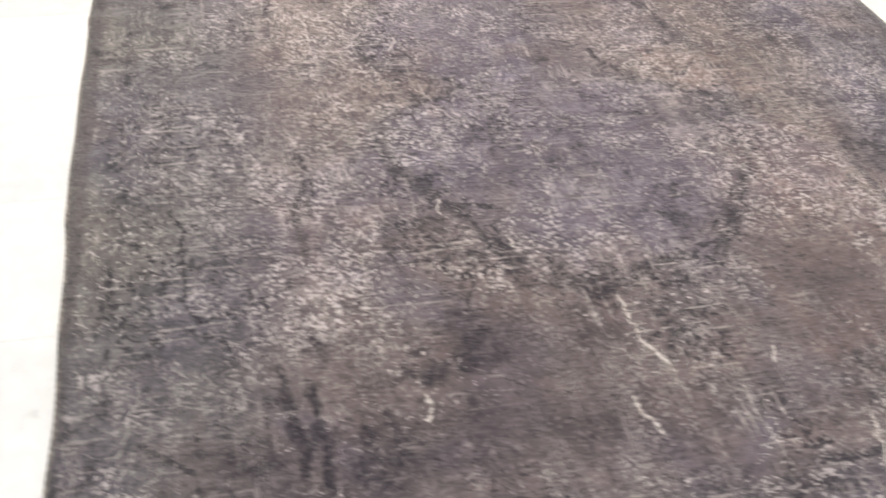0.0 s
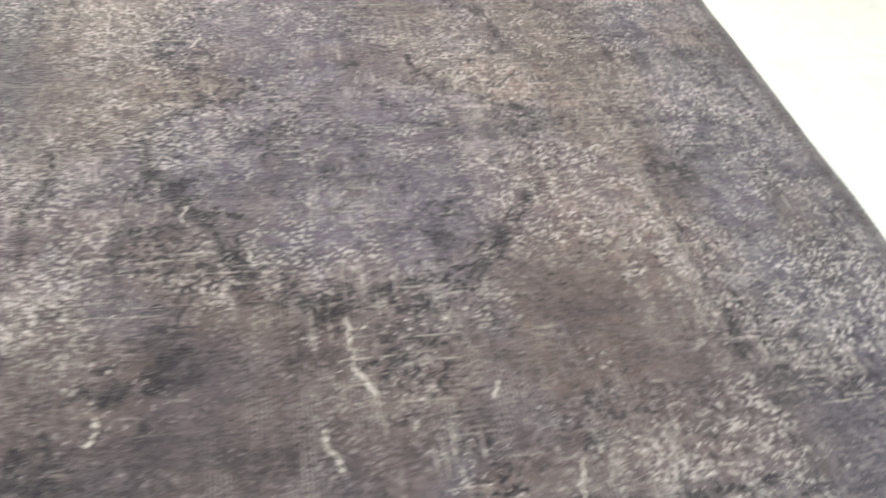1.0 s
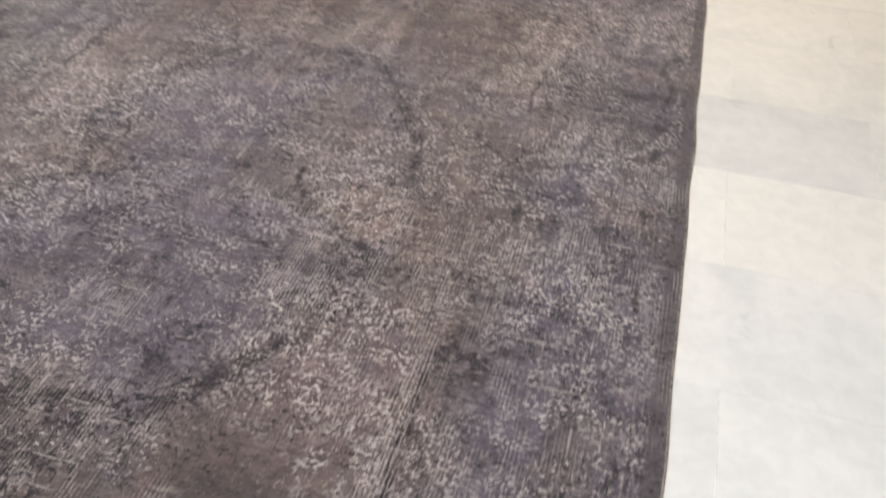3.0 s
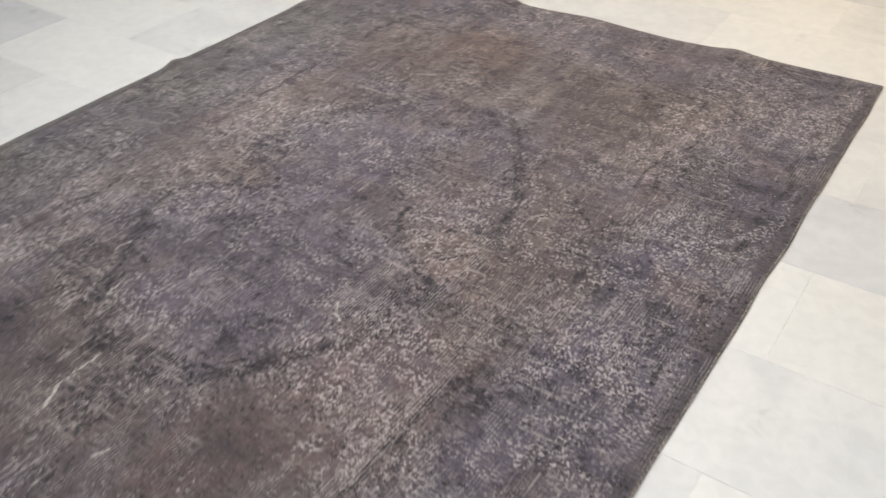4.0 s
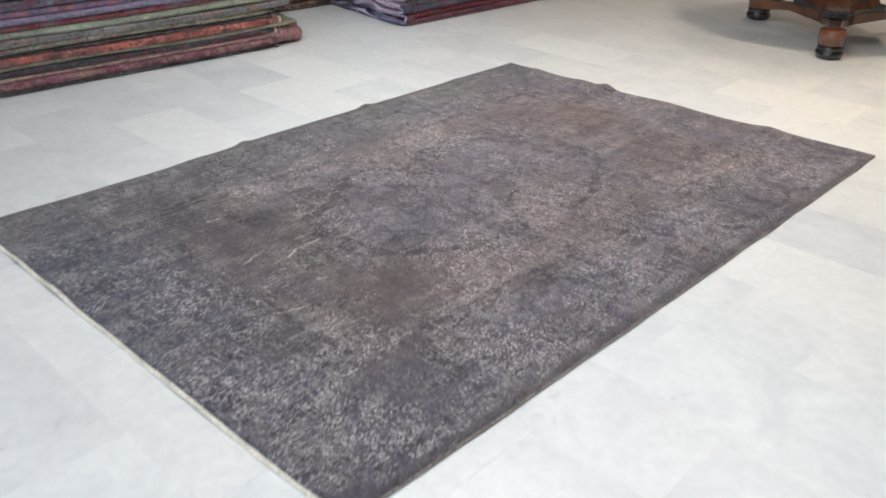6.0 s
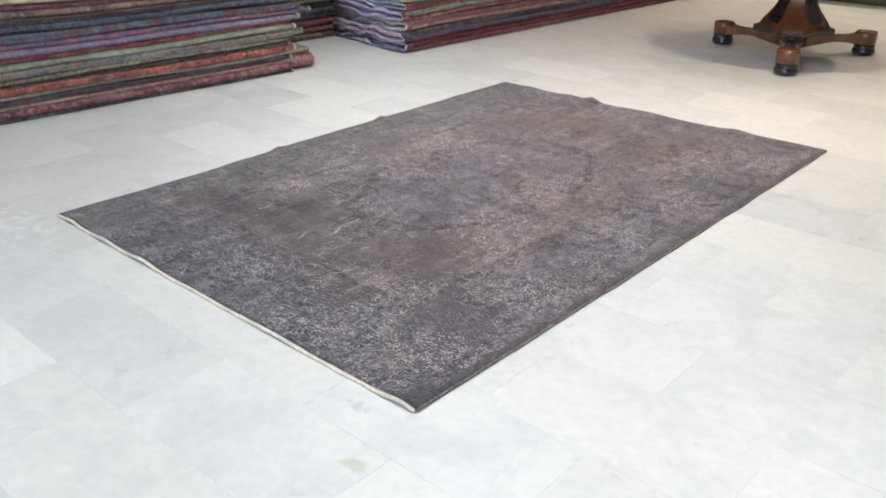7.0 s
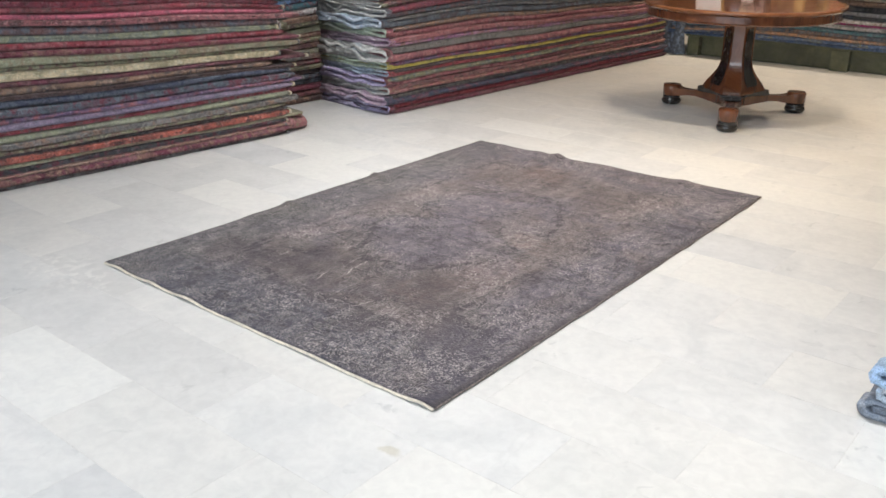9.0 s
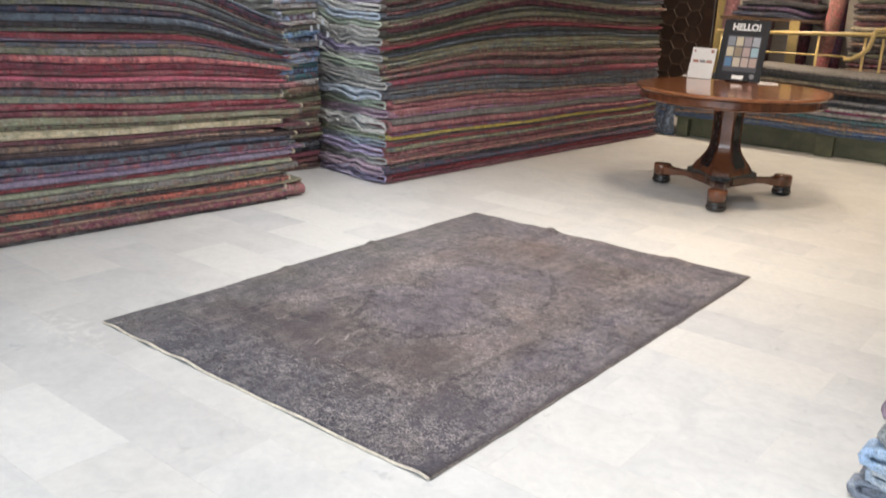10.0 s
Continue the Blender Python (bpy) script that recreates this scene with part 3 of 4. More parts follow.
# ---------------------------------------------------------------- the room
X0, X1, Y0, Y1, HIGH = ROOM
tagged(solid("ceiling", *box(X0 - 0.2, X1 + 0.2, Y0 - 0.2, Y1 + 0.2, HIGH, HIGH + 0.2), M_CEILING, at=(0, 0, HIGH)), "plain white painted ceiling of the rug shop", "ceiling", kind="structure")
tagged(solid("wall_west", *box(X0 - 0.2, X0, Y0 - 0.2, Y1 + 0.2, -0.1, HIGH), M_PLASTER, at=(X0, 0, 0)), "beige plastered shop wall behind the rug stacks", "wall", kind="structure")
tagged(solid("wall_east", *box(X1, X1 + 0.2, Y0 - 0.2, Y1 + 0.2, -0.1, HIGH), M_PLASTER, at=(X1, 0, 0)), "beige plastered shop wall", "wall", kind="structure")
tagged(solid("wall_north", *box(X0, X1, Y1, Y1 + 0.2, -0.1, HIGH), M_PLASTER, at=(0, Y1, 0)), "beige plastered back wall of the shop", "wall", kind="structure")
wx0, wx1, wz0, wz1 = -2.3, 3.4, 0.25, 2.85
front = merged(box(X0, wx0, Y0 - 0.2, Y0, -0.1, HIGH), box(wx1, X1, Y0 - 0.2, Y0, -0.1, HIGH), box(wx0, wx1, Y0 - 0.2, Y0, -0.1, wz0), box(wx0, wx1, Y0 - 0.2, Y0, wz1, HIGH))
tagged(solid("wall_south", *front, M_PLASTER, at=(0, Y0, 0)), "shop front wall with a wide window opening", "wall", kind="structure")
win = thing("window_1", (0.55, Y0 - 0.1, wz0), "wide shop front window with slim metal frame", "window", kind="structure")
for k in range(4):
    xk = wx0 + (wx1 - wx0) * k / 3
    solid("window_frame", *box(xk - 0.03, xk + 0.03, Y0 - 0.14, Y0 - 0.06, wz0, wz1, 0.004), M_STEEL, win)
for zk in (wz0, wz1 - 0.06):
    solid("window_frame", *box(wx0, wx1, Y0 - 0.135, Y0 - 0.065, zk, zk + 0.06, 0.004), M_STEEL, win)

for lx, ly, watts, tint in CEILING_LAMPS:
    lamp = thing("assumed_ceiling_light", (lx, ly, HIGH), "round recessed ceiling downlight with white rim, switched on, assumed and out of view", "ceiling light", "ceiling downlights")
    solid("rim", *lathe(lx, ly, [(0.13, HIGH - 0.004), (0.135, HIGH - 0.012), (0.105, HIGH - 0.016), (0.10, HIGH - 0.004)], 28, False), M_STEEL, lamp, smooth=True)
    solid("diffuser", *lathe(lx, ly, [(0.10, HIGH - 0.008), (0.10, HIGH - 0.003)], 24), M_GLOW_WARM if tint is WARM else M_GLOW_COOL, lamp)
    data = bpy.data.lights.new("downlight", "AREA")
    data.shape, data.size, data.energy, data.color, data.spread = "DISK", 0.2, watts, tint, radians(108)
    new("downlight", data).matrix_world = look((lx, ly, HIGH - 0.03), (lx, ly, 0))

# ---------------------------------------------------------------- the rug on the floor


def rug_edges(u, v):
    """The place on the rug for u, v in 0..1: worn, slightly wavy edges that curl up here and there."""
    x = -RUG_W * (1 - u)
    length = 2.609 + 0.014 * u
    y = length * v
    z = 0.008 + 0.0012 * wave(3 * x, 3 * y, 1) + 0.003 * max(0, wave(1.1 * x, 1.3 * y, 7))
    left, right, near, far = (1 - u) ** 14, u ** 14, (1 - v) ** 22, v ** 22
    x += left * (0.006 * wave(5 * y, 2.0) + 0.016 * math.exp(-((y - 0.55) / 0.30) ** 2) - 0.006 * math.exp(-((y - 1.4) / 0.35) ** 2)) + right * (0.004 * wave(6 * y, 9.0) + 0.004 * math.sin(math.pi * v))
    bow = math.sin(math.pi * min(1.0, max(0.0, u)))
    y += near * (0.006 * wave(5 * x, 4.0) - 0.004 * bow) + far * (0.010 * wave(4 * x, 6.0) - 0.008 * bow)
    for c, w, h in ((1.634, 0.03, 0.014), (1.0, 0.03, 0.011), (2.2, 0.05, 0.004), (0.78, 0.05, 0.003)):
        g = left * math.exp(-((y - c) / w) ** 2)
        z = z + 0.8 * h * g
    for c, w, h in ((-1.216, 0.045, 0.017), (-1.34, 0.06, 0.007), (-0.42, 0.05, 0.007), (-0.9, 0.08, 0.002), (-1.62, 0.05, 0.004)):
        g = far * math.exp(-((x - c) / w) ** 2)
        z, y = z + h * g, y + 0.4 * h * g
    for c, w, h in ((-1.46, 0.06, 0.009), (-1.22, 0.07, 0.011), (-1.70, 0.05, 0.007), (-0.55, 0.1, 0.005), (-0.05, 0.05, 0.008)):
        g = near * math.exp(-((x - c) / w) ** 2)
        z += h * g
    return x, y, z


def floor_rug():
    nu, nv = 130, 190
    at = Vector((0, 0, 0))
    top = [rug_edges(i / nu, j / nv) for j in range(nv + 1) for i in range(nu + 1)]
    low = [(x, y, max(0.001, z - 0.0075)) for x, y, z in top]
    k, w = len(top), nu + 1
    faces = [(j * w + i, j * w + i + 1, (j + 1) * w + i + 1, (j + 1) * w + i) for j in range(nv) for i in range(nu)]
    faces += [tuple(k + a for a in f[::-1]) for f in faces]
    rim = [i for i in range(nu + 1)] + [j * w + nu for j in range(1, nv + 1)] + [nv * w + i for i in range(nu - 1, -1, -1)] + [j * w for j in range(nv - 1, 0, -1)]
    faces += [(a, k + a, k + b, b) for a, b in zip(rim, rim[1:] + rim[:1])]
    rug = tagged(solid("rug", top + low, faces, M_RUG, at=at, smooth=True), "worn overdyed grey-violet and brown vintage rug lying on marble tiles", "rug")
    for u, name in ((1.0, "selvedge"), (0.0, "selvedge")):
        pts = [rug_edges(u, j / 420) for j in range(421)]
        solid(name, *tube([(x + (0.001 if u else -0.001), y, z - 0.003) for x, y, z in pts], 0.0034, 8, 0.16), M_SELVEDGE, rug, smooth=True, label="dark wool overcast side edge")
    # flat cotton end at the near side, and a narrow one at the far side
    for v, out, wide in ((0.0, -1, 0.009), (1.0, 1, 0.004)):
        a = [rug_edges(i / 150, v) for i in range(151)]
        rows = []
        for x, y, z in a:
            n2 = wide * (1 + 0.25 * wave(14 * x, 3.0))
            rows += [(x, y - out * 0.004, z - 0.001), (x, y + out * n2 * 0.5, z - 0.002), (x, y + out * n2, max(0.003, z - 0.0045)), (x, y + out * n2, max(0.0012, z - 0.007)), (x, y - out * 0.004, max(0.0012, z - 0.007))]
        f = [(i * 5 + k2, i * 5 + (k2 + 1) % 5, (i + 1) * 5 + (k2 + 1) % 5, (i + 1) * 5 + k2) for i in range(150) for k2 in range(5)]
        solid("fringe_band", rows, f, M_COTTON if v == 0 else M_SELVEDGE, rug, smooth=True, label="flat cream cotton end band" if v == 0 else "")
    return rug


floor_rug()

# ---------------------------------------------------------------- stacks of folded rugs


def folded_rug(i, base, tall, start, along, out, s0, s1, deep, lean, rise, shade, label, group, tip=0.0, loop=None, gap=0.0, span=1.0, thick=0.15, back=0.0, facing=None):
    """One folded rug in a stack: a long body whose fold faces out, and, where loop names a shade, an open folded end at its start.
    rise(s, z) lifts the layers with the shape of the stack."""
    d, n = Vector(along), Vector(out)
    o = Vector(start)
    seed = i * 3.7 + start[0]
    steps = max(10, int((s1 - s0) / 0.07))
    push = 0.014 * wave(seed, 5.0) * 2 + lean
    ring = 16
    twin = (i * 7) % 5 < 2
    loose = 1.0 if deep > 0.6 and s1 - s0 > 1.5 else 0.0

    def surface(s, f, h):
        z = base + h
        z = rise(s, z) + 0.008 * wave(1.7 * s, seed) * min(1.0, 8 * base) + 0.035 * wave(0.9 * s, 2.2 * z, start[0]) * min(1.0, 4 * base) * loose
        w = o + d * s + n * f
        return (w.x, w.y, max(0.002, z))

    verts, faces = [], []
    for k in range(steps + 1):
        s = s0 + (s1 - s0) * k / steps
        th = tall * (1 + 0.10 * wave(2.3 * s, seed, 2))
        end = min(1.0, 0.55 + min(s - s0, s1 - s) / 0.03)
        bulge = push - back + 0.010 * wave(2.9 * s, seed, 4)
        for r in range(ring):
            if r < ring - 4:
                a = math.pi * (r / (ring - 5) - 0.5)
                f = 0.85 * th * max(0.0, math.cos(a)) ** 0.62 - (0.010 * math.exp(-(math.sin(a) / 0.22) ** 2) if twin else 0.0)
                h = 0.5 * th * math.sin(a) * end
            else:
                f = (-0.25 * deep, -deep, -deep, -0.25 * deep)[r - ring + 4]
                h = (0.5, 0.5, -0.5, -0.5)[r - ring + 4] * th
            verts.append(surface(s, f * end if f > 0 else f, 0.5 * tall + h * 0.99) if f <= 0 else surface(s, f * end + bulge, 0.5 * tall + h * 0.97))
        if k:
            a = (k - 1) * ring
            faces += [(a + r, a + (r + 1) % ring, a + ring + (r + 1) % ring, a + ring + r) for r in range(ring)]
    faces += [tuple(range(ring))[::-1], tuple(steps * ring + r for r in range(ring))]
    foot = o + d * (0.5 * (s0 + s1)) - n * (0.5 * deep)
    rug = tagged(solid("folded_rug", verts, faces, [wool_of(*shade), backing_of(*facing)] if facing else wool_of(*shade), at=(foot.x, foot.y, rise(0.5 * (s0 + s1), base)), smooth=True, which=[0] * (len(faces) - 2) + [1, 0] if facing else None), label, "folded rug", group)
    if tip > 0:
        v, f = [], []
        for k in range(4):
            s = s1 - 0.006 + tip * k / 3
            grow = (1.06, 1.08, 1.0, 0.6)[k]
            for r in range(12):
                a = 2 * math.pi * r / 12
                v.append(surface(s, push + 0.004 + 0.022 * grow * math.cos(a), 0.5 * tall + 0.46 * tall * grow * math.sin(a)))
            if k:
                f += [((k - 1) * 12 + r, (k - 1) * 12 + (r + 1) % 12, k * 12 + (r + 1) % 12, k * 12 + r) for r in range(12)]
        f += [tuple(range(12))[::-1], tuple(36 + r for r in range(12))]
        solid("bound_end", v, f, wool_of("cream", "pearl") if i % 2 else wool_of("grey", "pearl"), rug, smooth=True, label="pale bound end")
    if loop:
        # the folded sheet seen from its end: two runs joined by a loop at the fold, with the cut edge paler than the back
        tall = tall * span
        path, half, reach = [], thick * tall, deep * 0.92
        swing = 1.35 * tall
        cuts = 18
        for k in range(cuts + 1):
            f = -reach * (1 - k / cuts)
            path.append((f, 0.22 * tall + swing * 0.5 * wave(6 * f, seed) * ease(0.0, -0.25, f)))
        nose = 0.34 * tall
        for k in range(1, 10):
            a = math.pi * (k / 10 - 0.5)
            path.append((nose * 1.3 * math.cos(a), 0.51 * tall + 0.29 * tall * math.sin(a) + 0.12 * tall * math.cos(a) * wave(seed, 9.0)))
        for k in range(cuts + 1):
            f = -reach * k / cuts
            path.append((f, 0.80 * tall + swing * 0.5 * wave(6 * f, seed + 0.25) * ease(0.0, -0.25, f)))
        left, right = [], []
        for k, (f, h) in enumerate(path):
            fa, ha = path[max(0, k - 1)]
            fb, hb = path[min(len(path) - 1, k + 1)]
            l = math.hypot(fb - fa, hb - ha) or 1.0
            nf, nh = -(hb - ha) / l, (fb - fa) / l
            left.append((f + half * nf, h + half * nh))
            right.append((f - half * nf, h - half * nh))
        outline = left + right[::-1]
        m, c = len(outline), len(path)
        v, f, which = [], [], []
        rings = (s0 - gap, s0 - gap * 0.6, s0 + 0.05)
        for k, s in enumerate(rings):
            for ff, hh in outline:
                w = (0.030 * wave(4 * ff, seed, 0.3 * k) + 0.02 * wave(9 * hh / tall, seed, 5)) * (1 if k < 2 else 0.3)
                hump = 0.10 * ease(-0.42, -0.72, ff) * ease(0.45, 1.1, base)
                v.append(surface(s + w + 0.006 * wave(45 * ff, 60 * hh, seed), ff + push - 0.006 + 0.005 * wave(70 * hh, 50 * ff, seed), hh + hump + 0.004 * wave(40 * ff, seed, 9 + k)))
            if k:
                f += [((k - 1) * m + r, (k - 1) * m + (r + 1) % m, k * m + (r + 1) % m, k * m + r) for r in range(m)]
                which += [2 if span > 1 and m - 12 - cuts <= r <= m - 1 - cuts else 0 for r in range(m)]
        for k in range(c - 1):
            f.append((k, m - 1 - k, m - 2 - k, k + 1))
            which.append(1)
        solid("folded_end", v, f, [backing_of(*loop), backing_of(loop[0], "white", 1.3), wool_of(*shade)], rug, smooth=True, which=which, label="open folded end showing the pale backing")
    return rug


def words(text):
    return text.split()


def stack(name, shades, tall, start, along, out, length, deep, rise, ends, group, bottom=0.0, loops=None, lean=lambda z: 0.0, jut=(0.0, 0.0), tips=0.0, stray=0.05, span=1, back=0.0, longer=()):
    z = bottom
    accents = words("umber rust wine charcoal maroon grey brown slate tan crimson")
    thick = [tall * (float(s.split(":")[1]) if ":" in s else 1 + 0.42 * wave(i * 1.3, start[1])) for i, s in enumerate(shades)]
    for i, s in enumerate(shades):
        s, th = s.split(":")[0], thick[i]
        over = sum(thick[i:i + span]) / th
        a = accents[(i * 3 + len(shades)) % len(accents)]
        if s in ("cream", "sage", "grey", "lavender", "yellow"):
            a = ("tan", "grey", "olive", "slate")[i % 4]
        near = stray * wave(i * 0.9, 3.3)
        far = ends[1] * wave(i * 1.1, 8.1 + start[0]) * 1.6 + (0.075 + 0.03 * wave(i, 2.0) if i in longer else 0.0)
        lp = (loops[(i // span) % len(loops)], words("pearl grey ice mauve")[(i // span) % 4]) if loops and i % span == 0 else None
        folded_rug(i, z, th, start, along, out, near, length + far, deep, lean(z) + jut[0] * wave(i * 2.1, 1.7), rise, (s, a),
                   "%s wool rug folded in a tall stack" % s, group, tips * (i % 3 != 1), lp, 0.006 + 0.02 * abs(wave(i * 1.9, 6.0)) * 2 if loops else 0.0, over, 0.14 / over * 2 if span > 1 else 0.19, back, (loops[(i // span) % len(loops)], "grey") if loops else None)
        z += th * 0.985


# tall stack along the west wall
ONE = words("umber:7 wine:13 tan:6 charcoal:10 sage:8 vermilion:13 umber:6 olive:9 grey:13 sage:11 red:9 lavender:12 purple:10 slate:14 navy:12 umber:8 tan:10 wine:9 cream:14 olive:8 sage:13 "
            "maroon:10 crimson:12 sage:12 brown:15 rust:11 pink:11 crimson:11 maroon:12 coral:13 grey:14 slate:9 lavender:6 red:10 grey:8 charcoal:10 slate:14 navy:12 grey:9 charcoal:10 slate:11 grey:9 umber:10 navy:11 slate:10")
d1 = Vector((0.113, 0.9936, 0))
stack("one", ONE, 0.0030, (-3.237, -0.85, 0), tuple(d1), (d1.y, -d1.x, 0), 2.87, 0.95,
      lambda s, z: z * (1.0 - 0.13 * ease(2.1, 2.95, s) * ease(0.6, 1.3, z) + 0.05 * math.sin(1.5 * s) * ease(0.1, 0.6, z)),
      (0.0, 0.10), "rugs in the west stack", tips=0.014, longer=(8, 11, 12, 13, 17, 20, 21, 25, 30), lean=lambda z: -0.02 * ease(0.2, 1.2, z), jut=(0.02, 0.0))

folded_rug(91, 0.004, 0.115, (-3.237, -0.85, 0), tuple(d1), (d1.y, -d1.x, 0), 2.74, 3.03, 0.34, -0.075, lambda s, z: z * (1 - 0.25 * ease(2.85, 3.03, s)), ("rust", "olive"),
           "rust patterned rug corner bulging out at the foot of the stack", "")

# longer stack with its open ends towards the room
TWO = words("wine:9 crimson:10 navy:10 charcoal:7 rust:8 brown:8 rust:8 olive:9 red:6 umber:6 yellow:6 purple:7 rust:12 grey:12 mauve:7 rust:10 rust:9 tan:9 slate:12 grey:8 slate:10 wine:15 olive:7 rust:13 brown:8 tan:8 olive:9 "
            "olive:11 sage:10 slate:10 grey:8 crimson:10 tan:9 olive:11 grey:9 maroon:10 olive:9 sage:8 slate:10 rust:9 grey:9 brown:9 olive:10 grey:9 grey:8 slate:9")
LOOPS = words("lilac mauve pearl lilac ice mint pearl mauve mint ice pearl white pearl mint white lilac pearl white mint ice white lilac sky white ice mint pearl")
d2 = Vector((0.0872, 0.9962, 0))
stack("two", TWO, 0.0039, (-2.80, 2.79, 0), tuple(d2), (d2.y, -d2.x, 0), 3.72, 0.72,
      lambda s, z: z * (1.0 - 0.15 * (1 - ease(0.0, 1.7, s)) * ease(0.35, 1.2, z) + 0.03 * math.sin(1.3 * s + 0.4) * ease(0.1, 0.5, z)),
      (0.0, 0.05), "rugs in the long stack", loops=LOOPS, span=2, jut=(0.03, 0.0), lean=lambda z: 0.02 - 0.06 * ease(0.3, 1.2, z))

# stack behind it, of which only the ends show
THREE = words("umber brown wine charcoal slate umber olive brown grey olive brown olive tan sage olive tan pearl teal sky teal ice sky teal pearl ice sky grey pearl ice sage pearl ice sky pearl white sage pearl ice")
stack("three", THREE, 0.040, (-3.58, 2.46, 0), (0.0872, 0.9962, 0), (0.9962, -0.0872, 0), 2.6, 0.7,
      lambda s, z: z * (1.0 + 0.03 * math.sin(2 * s)), (0.0, 0.05), "rugs in the rear stack",
      loops=words("brown olive tan sage pearl sage ice white cream white sky white ice white mint white cream sky white white ice"), span=2, jut=(0.04, 0.0), stray=0.12)

# low stack by the east side, its folds towards the floor rug
FOUR = words("slate brown umber brown tan umber brown slate tan brown umber brown")
stack("four", FOUR, 0.070, (1.06, 0.79, 0), (0.0, 1.0, 0), (-1.0, 0.0, 0), 1.7, 0.75, lambda s, z: z * (1 + 0.04 * math.sin(3 * s)), (0.0, 0.06), "rugs in the east stack",
      loops=words("blue ice sky slate mauve sky ice blue lilac sky slate ice"), back=0.035, lean=lambda z: 0.03 - 0.13 * z, jut=(0.05, 0.0))

# price tags on the open ends
for k, (f, z) in enumerate(((-0.60, 1.16), (-0.55, 1.08), (-0.63, 1.06), (-0.50, 1.12), (-0.58, 1.0), (-0.44, 1.03), (-0.52, 0.97))):
    o = Vector((-2.80, 2.79, 0)) + Vector((d2.y, -d2.x, 0)) * f - d2 * 0.14
    tag = thing("price_tag", (o.x, o.y, z), "small white card price tag on a folded rug", "price tag", "price tags")
    solid("card", *moved(box(-0.013, 0.013, -0.0008, 0.0008, -0.019, 0.019, 0.0004), Matrix.Translation((o.x, o.y, z)) @ pose(0, 0, 0, 10 * wave(k, 1), 50 * wave(k, 2), 40 * wave(k, 3))), M_TAG, tag)
    solid("string", *tube([(o.x, o.y, z + 0.02), (o.x - 0.004, o.y + 0.03, z + 0.04), (o.x, o.y + 0.16, z + 0.05)], 0.001, 6), M_COTTON, tag)

# ---------------------------------------------------------------- round pedestal table
TX, TY, TZ = -0.882, 4.36, 0.785
table = thing("pedestal_table", (TX, TY, 0), "round polished mahogany pedestal table with ebonised inlay on three feet", "table")


def tri_outline(arm, waist, half, turn, n=9):
    """A three-armed plan with hollow sides."""
    pts = []
    for k in range(3):
        a0 = radians(turn + 120 * k)
        ux, uy = math.cos(a0), math.sin(a0)
        pts += [(arm * ux + half * uy, arm * uy - half * ux), (arm * ux - half * uy, arm * uy + half * ux)]
        b0 = radians(turn + 120 * (k + 1))
        p0 = Vector((arm * ux - half * uy, arm * uy + half * ux))
        p2 = Vector((arm * math.cos(b0) + half * math.sin(b0), arm * math.sin(b0) - half * math.cos(b0)))
        m = radians(turn + 120 * k + 60)
        p1 = 2 * Vector((waist * math.cos(m), waist * math.sin(m))) - (p0 + p2) / 2
        for j in range(1, n):
            t = j / n
            q = (1 - t) ** 2 * p0 + 2 * t * (1 - t) * p1 + t * t * p2
            pts.append((q.x, q.y))
    return pts


def prism(outline, z0, z1, cut=0.006, lift=None):
    rings = ((1.0, z0, 0.6), (1.0, z0 + cut, 1.0), (1.0, z1 - cut, 1.0), (1.0, z1, 0.6))
    n = len(outline)
    v = []
    for _, z, r in rings:
        for x, y in outline:
            l = math.hypot(x, y)
            g = (l - cut * (1 - r)) / l
            v.append((TX + x * g, TY + y * g, z + (lift(l, z) if lift else 0)))
    f = [(i * n + k, i * n + (k + 1) % n, (i + 1) * n + (k + 1) % n, (i + 1) * n + k) for i in range(3) for k in range(n)]
    return v, f + [tuple(range(n))[::-1], tuple(3 * n + k for k in range(n))]


TURN3 = -70.0
solid("tabletop", *lathe(TX, TY, [(0.60, TZ - 0.028), (0.657, TZ - 0.026), (0.667, TZ - 0.018), (0.667, TZ - 0.008), (0.660, TZ - 0.001), (0.64, TZ)], 96), M_TABLETOP, table, smooth=False, label="glossy figured mahogany top")
solid("frieze", *lathe(TX, TY, [(0.60, TZ - 0.088), (0.635, TZ - 0.091), (0.642, TZ - 0.083), (0.636, TZ - 0.077), (0.636, TZ - 0.036), (0.642, TZ - 0.03), (0.60, TZ - 0.027)], 96), M_MAHOGANY, table, smooth=False)
solid("top_block", *lathe(TX, TY, [(0.17, 0.668), (0.19, 0.673), (0.19, 0.692), (0.16, 0.697)], 32), M_MAHOGANY, table, smooth=True)


def column_ring(z):
    """Wide and narrow faces by turns: corner points of a triangle with cut corners."""
    r = 0.098 + 0.115 * (1 - ease(0.17, 0.44, z)) ** 2.0 + 0.010 * ease(0.58, 0.67, z)
    cut = 0.036 + 0.022 * (1 - ease(0.18, 0.45, z))
    pts = []
    for k in range(3):
        a = radians(TURN3 + 120 * k)
        ux, uy = math.cos(a), math.sin(a)
        pts += [(r * ux + cut * uy, r * uy - cut * ux), (r * ux - cut * uy, r * uy + cut * ux)]
    return pts


